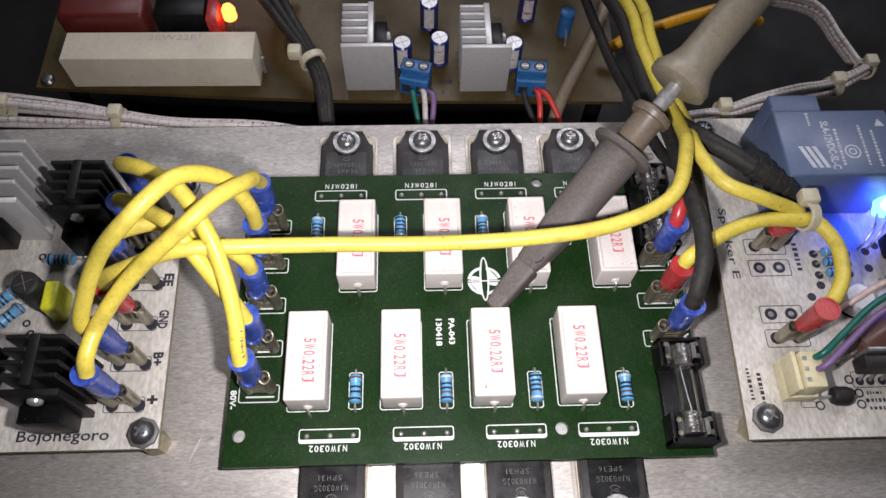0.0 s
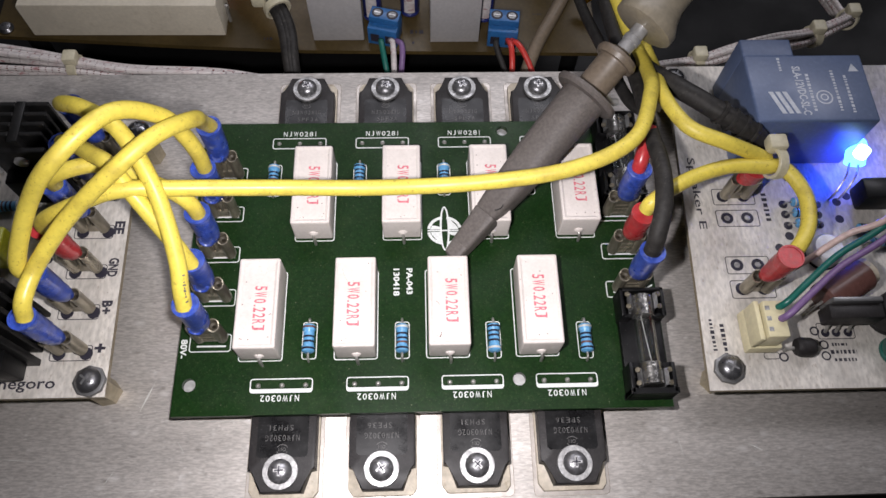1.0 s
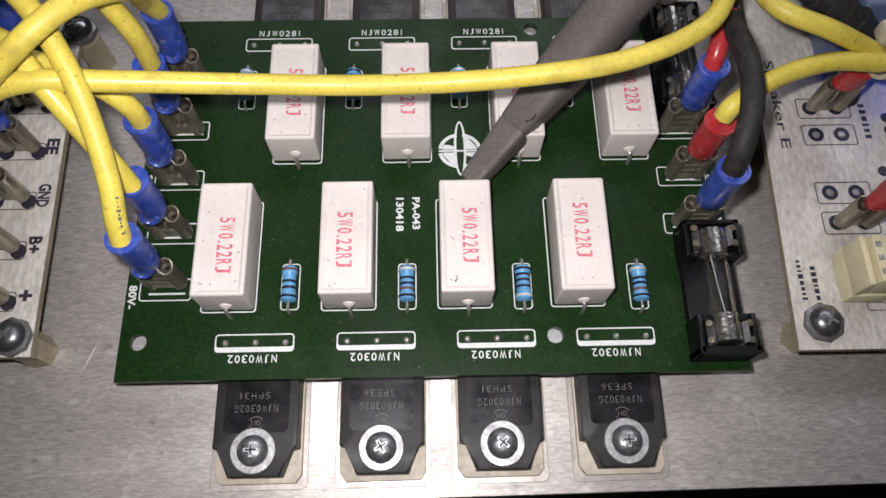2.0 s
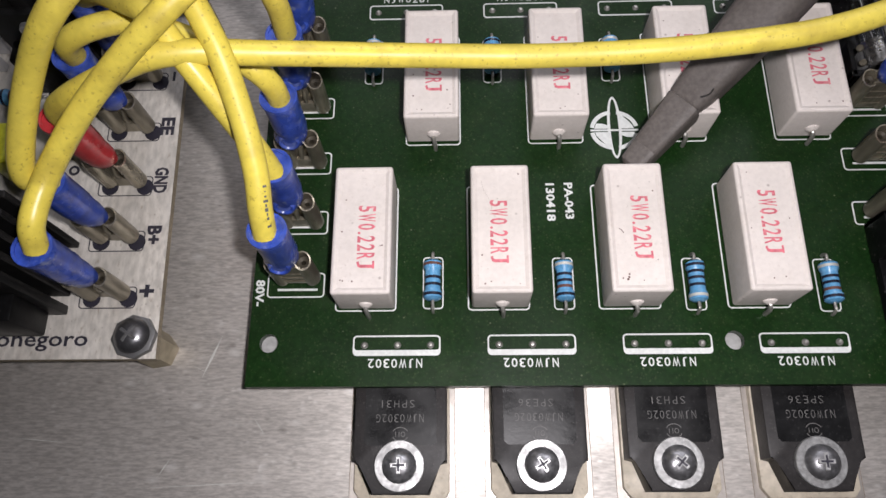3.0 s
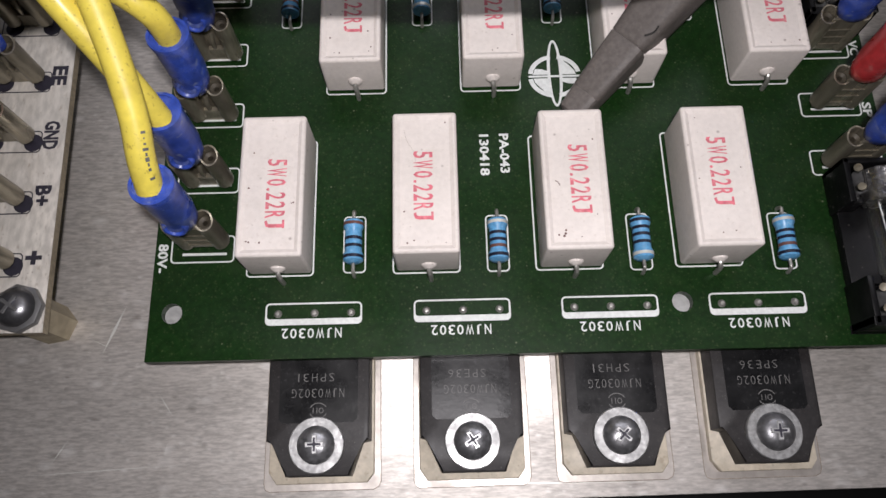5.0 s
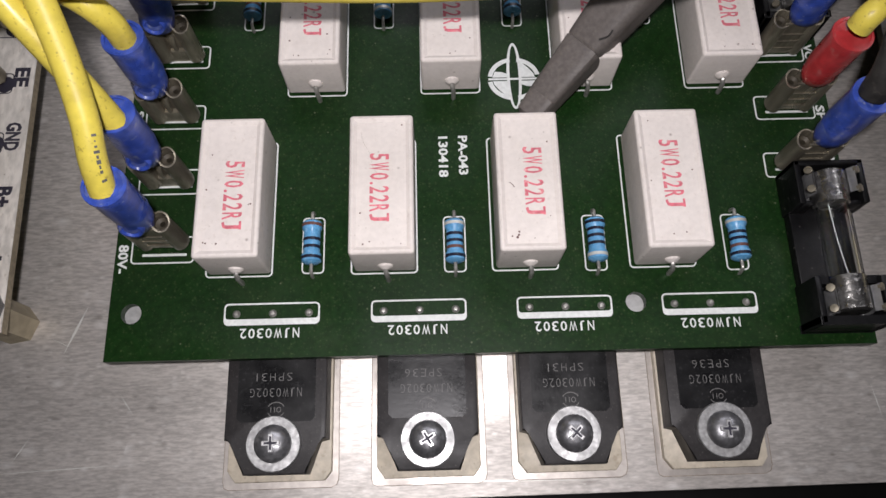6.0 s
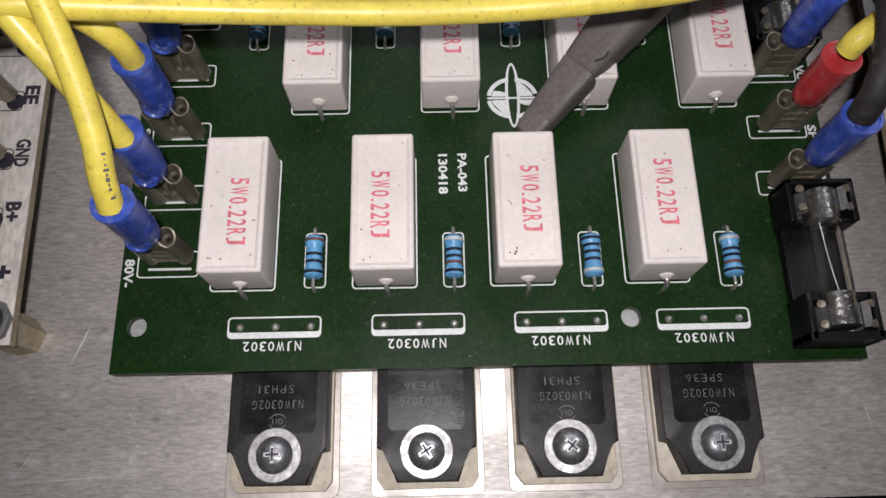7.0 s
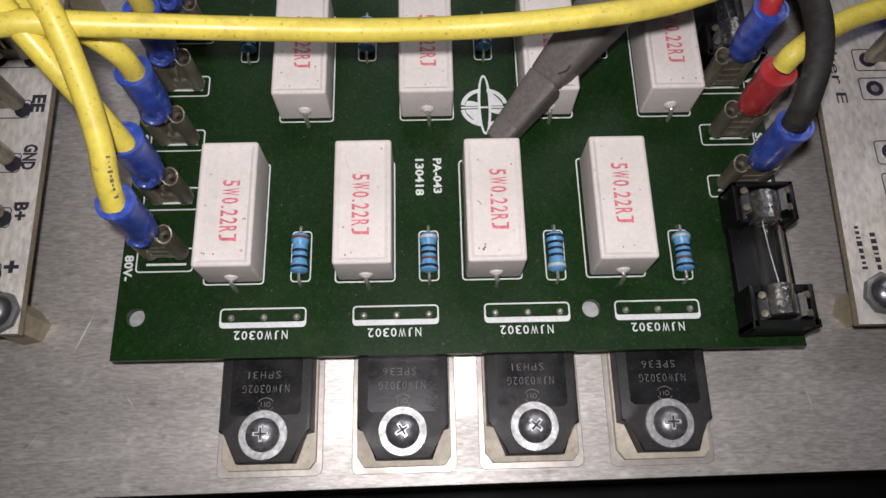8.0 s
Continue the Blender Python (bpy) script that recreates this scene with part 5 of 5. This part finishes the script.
part("leg", box(bmesh.new(), 151, 158, 45, 45.6, ZS - 0.05, ZS + 2.2), SOLDER, t)

# ---- rear board ----
ZR = -22.0
rear = thing("circuit_board", (0, 170, ZR - 1.6), "brown power supply circuit board behind the heatsink plate", "circuit board")
bm = prism(bmesh.new(), [(-103, 131.5), (-38, 126.6), (2, 124.4), (101, 122.4), (101, 225), (-103, 225)], ZR - 1.6, ZR)
part("laminate", bm, BROWN, rear, smooth=False)
for x in (-96, 94):
    part("mounting_post", lathe(bmesh.new(), [(-62, 3), (ZR - 1.61, 3)], (x, 140 if x < 0 else 130, 0), seg=12), CHASSIS, rear)
for seed, (cx, cy, ln, hh) in enumerate(((39.4, 132.0, 4.5, 2.0), (38.4, 127.3, 1.2, 1.6), (81.5, 139.5, 3.2, 0.8), (-11.0, 129.4, 3.0, 1.4))):
    bars(rear, (cx, cy, ZR), ln, hh, 0, INK, seed=seed + 40)
t = thing("board_screw", (-99.4, 134.4, ZR), "small steel screw in the brown board's corner", "screw")
part("head", lathe(bmesh.new(), [(0, 2.4), (0.5, 2.5), (1.4, 1.8), (1.7, 0)], (-99.4, 134.4, ZR), seg=20), BOLT, t)
t = thing("cement_resistor", (-57.5, 137.5, ZR), "long white cement resistor lying on the brown board", "resistor")
bm = prism(bmesh.new(), [(-89.4, 131.5), (-25.4, 131.0), (-25.4, 143.2), (-89.0, 143.5)], ZR + 0.1, -8.0, 0.8)
part("body", bm, CEMENT_OLD, t)
text(t, "printed_text", "20W22RJ", (-52.5, 140.2, -8.0), 17.5, 3.3, 0, GREASE, bold=0.01)
for x in (-90.8, -24.2):
    part("lead", tube(bmesh.new(), [(x * 0.985, 137.3, -15), (x, 137.3, -15), (x * 1.01, 137.3, ZR)], 0.6, 8, 4), SOLDER, t)


def upright_sink(x0, x1, y):
    t = thing("small_heatsink", ((x0 + x1) / 2, y, ZR), "grey aluminium heatsink with a comb of fins on the brown board", "heatsink", "grey heatsinks")
    part("face", box(bmesh.new(), x0, x1, y - 0.8, y + 0.9, ZR, 0, 0.2), ALU_GREY, t)
    part("spine", box(bmesh.new(), x1 - 8.5, x1 - 6.5, y + 0.9, y + 19, ZR, 0.0, 0.2), ALU_GREY, t)
    for k in range(5):
        yy = y + 4.2 + 3.4 * k
        part("fin", box(bmesh.new(), x0, x1 - 8.4, yy - 0.6, yy + 0.6, ZR, -0.2, 0.2), ALU_GREY, t)
    part("device", box(bmesh.new(), x1 - 6.4, x1 - 2.2, y + 4, y + 14, ZR + 5, -4, 0.4), BLACK, t, "black regulator screwed to the heatsink")
    part("device_screw", lathe(bmesh.new(), [(0, 1.8), (1.0, 1.5), (1.3, 0)], (x1 - 2.2, y + 9, -6), (1, 0, 0), 14), STEEL, t)


upright_sink(4.6, 21.6, 129.3)
upright_sink(44.0, 60.4, 128.3)
for x, y in ((24.4, 139.5), (37.2, 141.5), (62.8, 139.0), (34, 158), (70, 162)):
    electrolytic(x, y, ZR, 3.3, 12, CAP_BLUE, "dark blue electrolytic capacitor with a white stripe", WIRE_WHITE)
    

def screw_terminal(x, y, turn):
    t = thing("terminal_block", (0, 0, 0), "blue two way screw terminal block with wires", "terminal block", "blue terminal blocks")
    bm = box(bmesh.new(), -5, 5, -4, 3.6, 0, 7.5, 0.3)
    box(bm, -5, 5, -1.5, 3.4, 7.4, 10.0, 0.3)
    part("housing", bm, TERM_BLUE, t)
    for dx in (-2.5, 2.5):
        # The housing has no holes: flat black shapes paint the shade of wells and openings.
        part("screw_well", lathe(bmesh.new(), [(9.98, 1.95), (10.03, 1.95)], (dx, 1, 0), seg=18), INK, t, "flat black disc for the shade in the screw well")
        part("screw", lathe(bmesh.new(), [(9.9, 1.35), (10.15, 1.3), (10.2, 0)], (dx, 1, 0), seg=14), DARK_STEEL, t)
        part("screw_slot", box(bmesh.new(), dx - 1.1, dx + 1.1, 0.85, 1.15, 10.15, 10.23), STEEL, t)
        part("wire_entry", box(bmesh.new(), dx - 1.5, dx + 1.5, -4.08, -3.9, 1.5, 5.0), INK, t, "flat black patch for the shade in the wire opening", smooth=False)
    t.matrix_basis = pose(x * MM, y * MM, ZR * MM, 0, 0, turn)


screw_terminal(28.8, 130.0, -14)
screw_terminal(68.5, 129.0, -6)
for pts, m, w in (([(27.5, 126, -19), (27.8, 122.5, -17.5), (29.5, 114, -22), (31, 108, -32)], WIRE_GREEN, "green"), ([(30.6, 125.6, -18.5), (31.5, 122, -16.5), (31.8, 115, -20), (31.6, 108, -30)], WIRE_WHITE, "white"), ([(32.0, 125.4, -18.5), (34.5, 121, -16), (34.3, 115, -20), (32.5, 108, -32)], WIRE_PURPLE, "violet"),
                  ([(70.0, 125, -18), (70.8, 120, -17), (71.0, 113, -22), (71, 106, -34)], WIRE_RED, "red"), ([(71.0, 125, -18), (74, 120.5, -17), (78, 113, -22), (80, 106, -34)], WIRE_RED, "red"), ([(66, 125, -18), (66, 121, -18), (69, 114, -22), (74, 107, -34)], BLACK_PVC, "black")):
    cable(pts, 0.95, m, f"thin {w} wire hanging from a blue terminal block", "wire")
t = thing("block_capacitor", (-80, 152, ZR), "maroon coated capacitor behind the cement resistor", "capacitor")
part("body", box(bmesh.new(), -92, -63, 146.5, 158, ZR + 0.3, -4, 1.6, 3), MAROON, t)
part("lead", box(bmesh.new(), -88, -66, 152, 152.6, ZR - 0.1, ZR + 0.5), SOLDER, t)
t = thing("bridge_rectifier", (-52, 153, ZR), "black moulded rectifier behind the cement resistor", "rectifier")
part("body", box(bmesh.new(), -60, -43, 147.5, 158, ZR + 0.5, -5, 0.6), BLACK, t)
part("lead", box(bmesh.new(), -58, -45, 152, 152.6, ZR - 0.1, ZR + 0.6), SOLDER, t)
t = thing("block_capacitor", (-40.6, 151, ZR), "red film capacitor beside the glowing lamp", "capacitor")
part("body", box(bmesh.new(), -42.6, -38.8, 146.6, 156, ZR + 0.5, -6, 0.5), RED_PVC, t)
part("lead", box(bmesh.new(), -41, -40.4, 148, 154, ZR - 0.1, ZR + 0.6), SOLDER, t)
t = thing("amber_led", (-35.6, 152.5, ZR), "lit amber light emitting diode on wire legs", "indicator light")
part("lens", lathe(bmesh.new(), [(-11.0, 2.4), (-7.5, 2.4), (-6.0, 1.7), (-5.4, 0)], (-35.6, 152.5, 0), seg=18), AMBER_GLOW, t, "glowing amber lens")
for dx in (-1.2, 1.2):
    part("leg", tube(bmesh.new(), [(-35.6 + dx, 152.5, -11), (-35.6 + dx, 152.4, -17), (-35.6 + dx * 1.3, 152, ZR)], 0.35, 6, 3), SOLDER, t)
for k, dx in enumerate((0, 2.6, 5.0)):
    cable([(-22 + dx, 176, -14), (-26 + dx * 1.5, 160, -4), (-18 + dx, 147, -6), (-9.0 + dx * 0.6, 134.5, -9), (-4 + dx * 0.5, 124, -11), (-2 + dx * 0.4, 112, -16), (-1.5 + dx * 0.4, 104, -34)], 1.7, BLACK_PVC, "black cable drooping over the brown board's edge", "cable", "black cables")
t = thing("cable_tie", (-6.8, 132, -9), "white nylon cable tie round the black cables", "cable tie", "cable ties")
part("band", ring(bmesh.new(), 3.6, 4.5, -1.2, 1.2, (-5.9, 131.6, -9.6), (0.45, -0.85, -0.2), 18), NYLON, t)
part("head", box(bmesh.new(), -13.6, -9.0, 130.2, 134.4, -8.5, -4.2, 0.9), NYLON, t)
t = thing("inductor", (83.2, 154, ZR), "small blue sleeved coil on the brown board", "coil")
part("body", lathe(bmesh.new(), [(0.2, 2.2), (0.6, 2.6), (11, 2.6), (11.4, 2.0), (11.5, 0)], (83.2, 153.6, ZR), seg=18), TERM_BLUE, t)
part("lead", tube(bmesh.new(), [(83.2, 151.5, ZR + 5), (83.2, 148.5, ZR + 3), (83.2, 148, ZR)], 0.4, 6, 3), SOLDER, t)
cable([(102, 172, -16), (96.5, 157, -17), (88, 139, -18), (80, 124, -19), (76, 115, -24), (74, 106, -36)], 2.2, GREY_CABLE, "dull brown cable lying across the brown board", "cable")
cable([(96, 140, -16), (104, 142, -10), (114, 145, -9), (127, 149, -8), (141, 154, -10), (160, 163, -26)], 1.9, ORANGE, "amber cable crossing behind the probe", "cable")


# ---- pale looms behind the plate ----
def loom(rows, count, label, seed, marks=()):
    rnd = random.Random(seed)
    for k in range(count):
        a = 2 * math.pi * k / count
        oy, oz = 1.7 * math.cos(a) + rnd.uniform(-0.4, 0.4), 1.7 * math.sin(a) + rnd.uniform(-0.4, 0.4)
        t = cable([(x, y + oy * s, z + oz * s) for (x, y, z, s) in rows], 0.85, WIRE_WHITE, label, "wire", "pale wires of the looms", 5)
        if marks:
            path, bm = glide([(x, y + oy * s, z + oz * s) for (x, y, z, s) in rows], 24), bmesh.new()
            for i in range(rnd.randrange(4), len(path) - 1, 3 if k % 2 else 4):
                if path[i].x > -110:
                    tube(bm, [path[i], path[i].lerp(path[i + 1], 0.6)], 0.88, 8, 1, False)
            tagged(part("printed_dash", bm, marks[k % 2], t, "fine printed dashes"), kind="stuff")


loom([(-140, 112, -6, 2.6), (-103, 108, -4, 2.5), (-79, 104.5, -2.5, 1.9), (-62, 102.0, -2.0, 1.2), (-45, 100.0, -3, 1.0), (-20, 100.0, -5, 1.0), (0, 101, -12, 1.0)], 7, "thin white wire with red marks, tied in a flat loom", 2, (LOOM_MARK, MAROON))
loom([(96, 100.5, -8, 1.0), (114, 101.0, -3.5, 1.0), (125, 102.0, -2.2, 1.0), (137, 106.0, -2.0, 1.2), (150, 109.0, -2.0, 1.6), (160, 111.0, -2.0, 1.4), (172, 117, -3, 1.0), (184, 128, -12, 1.0), (187, 136, -20, 1.2), (183, 148, -20, 1.4), (179, 166, -22, 1.6), (172, 190, -40, 1.5)], 7, "thin white wire tied in a loom behind the relay", 4, (LOOM_MARK, MAROON))
for at, way in (((-62, 102.2, -2.0), (1, -0.12, 0)), ((124.5, 102.2, -2.2), (1, 0.15, 0)), ((163, 112, -2.2), (1, 0.4, 0)), ((181, 125, -9), (0.6, 0.6, -0.4)), ((-98, 107.5, -3.5), (1, -0.15, 0))):
    t = thing("cable_tie", at, "natural nylon cable tie round a white loom", "cable tie", "cable ties")
    part("band", ring(bmesh.new(), 2.7, 3.5, -1.4, 1.4, at, way, 16), NYLON, t)
    part("head", box(bmesh.new(), at[0] - 2.0, at[0] + 2.0, at[1] - 2.0, at[1] + 2.0, at[2] + 2.4, at[2] + 5.4, 0.6), NYLON, t)
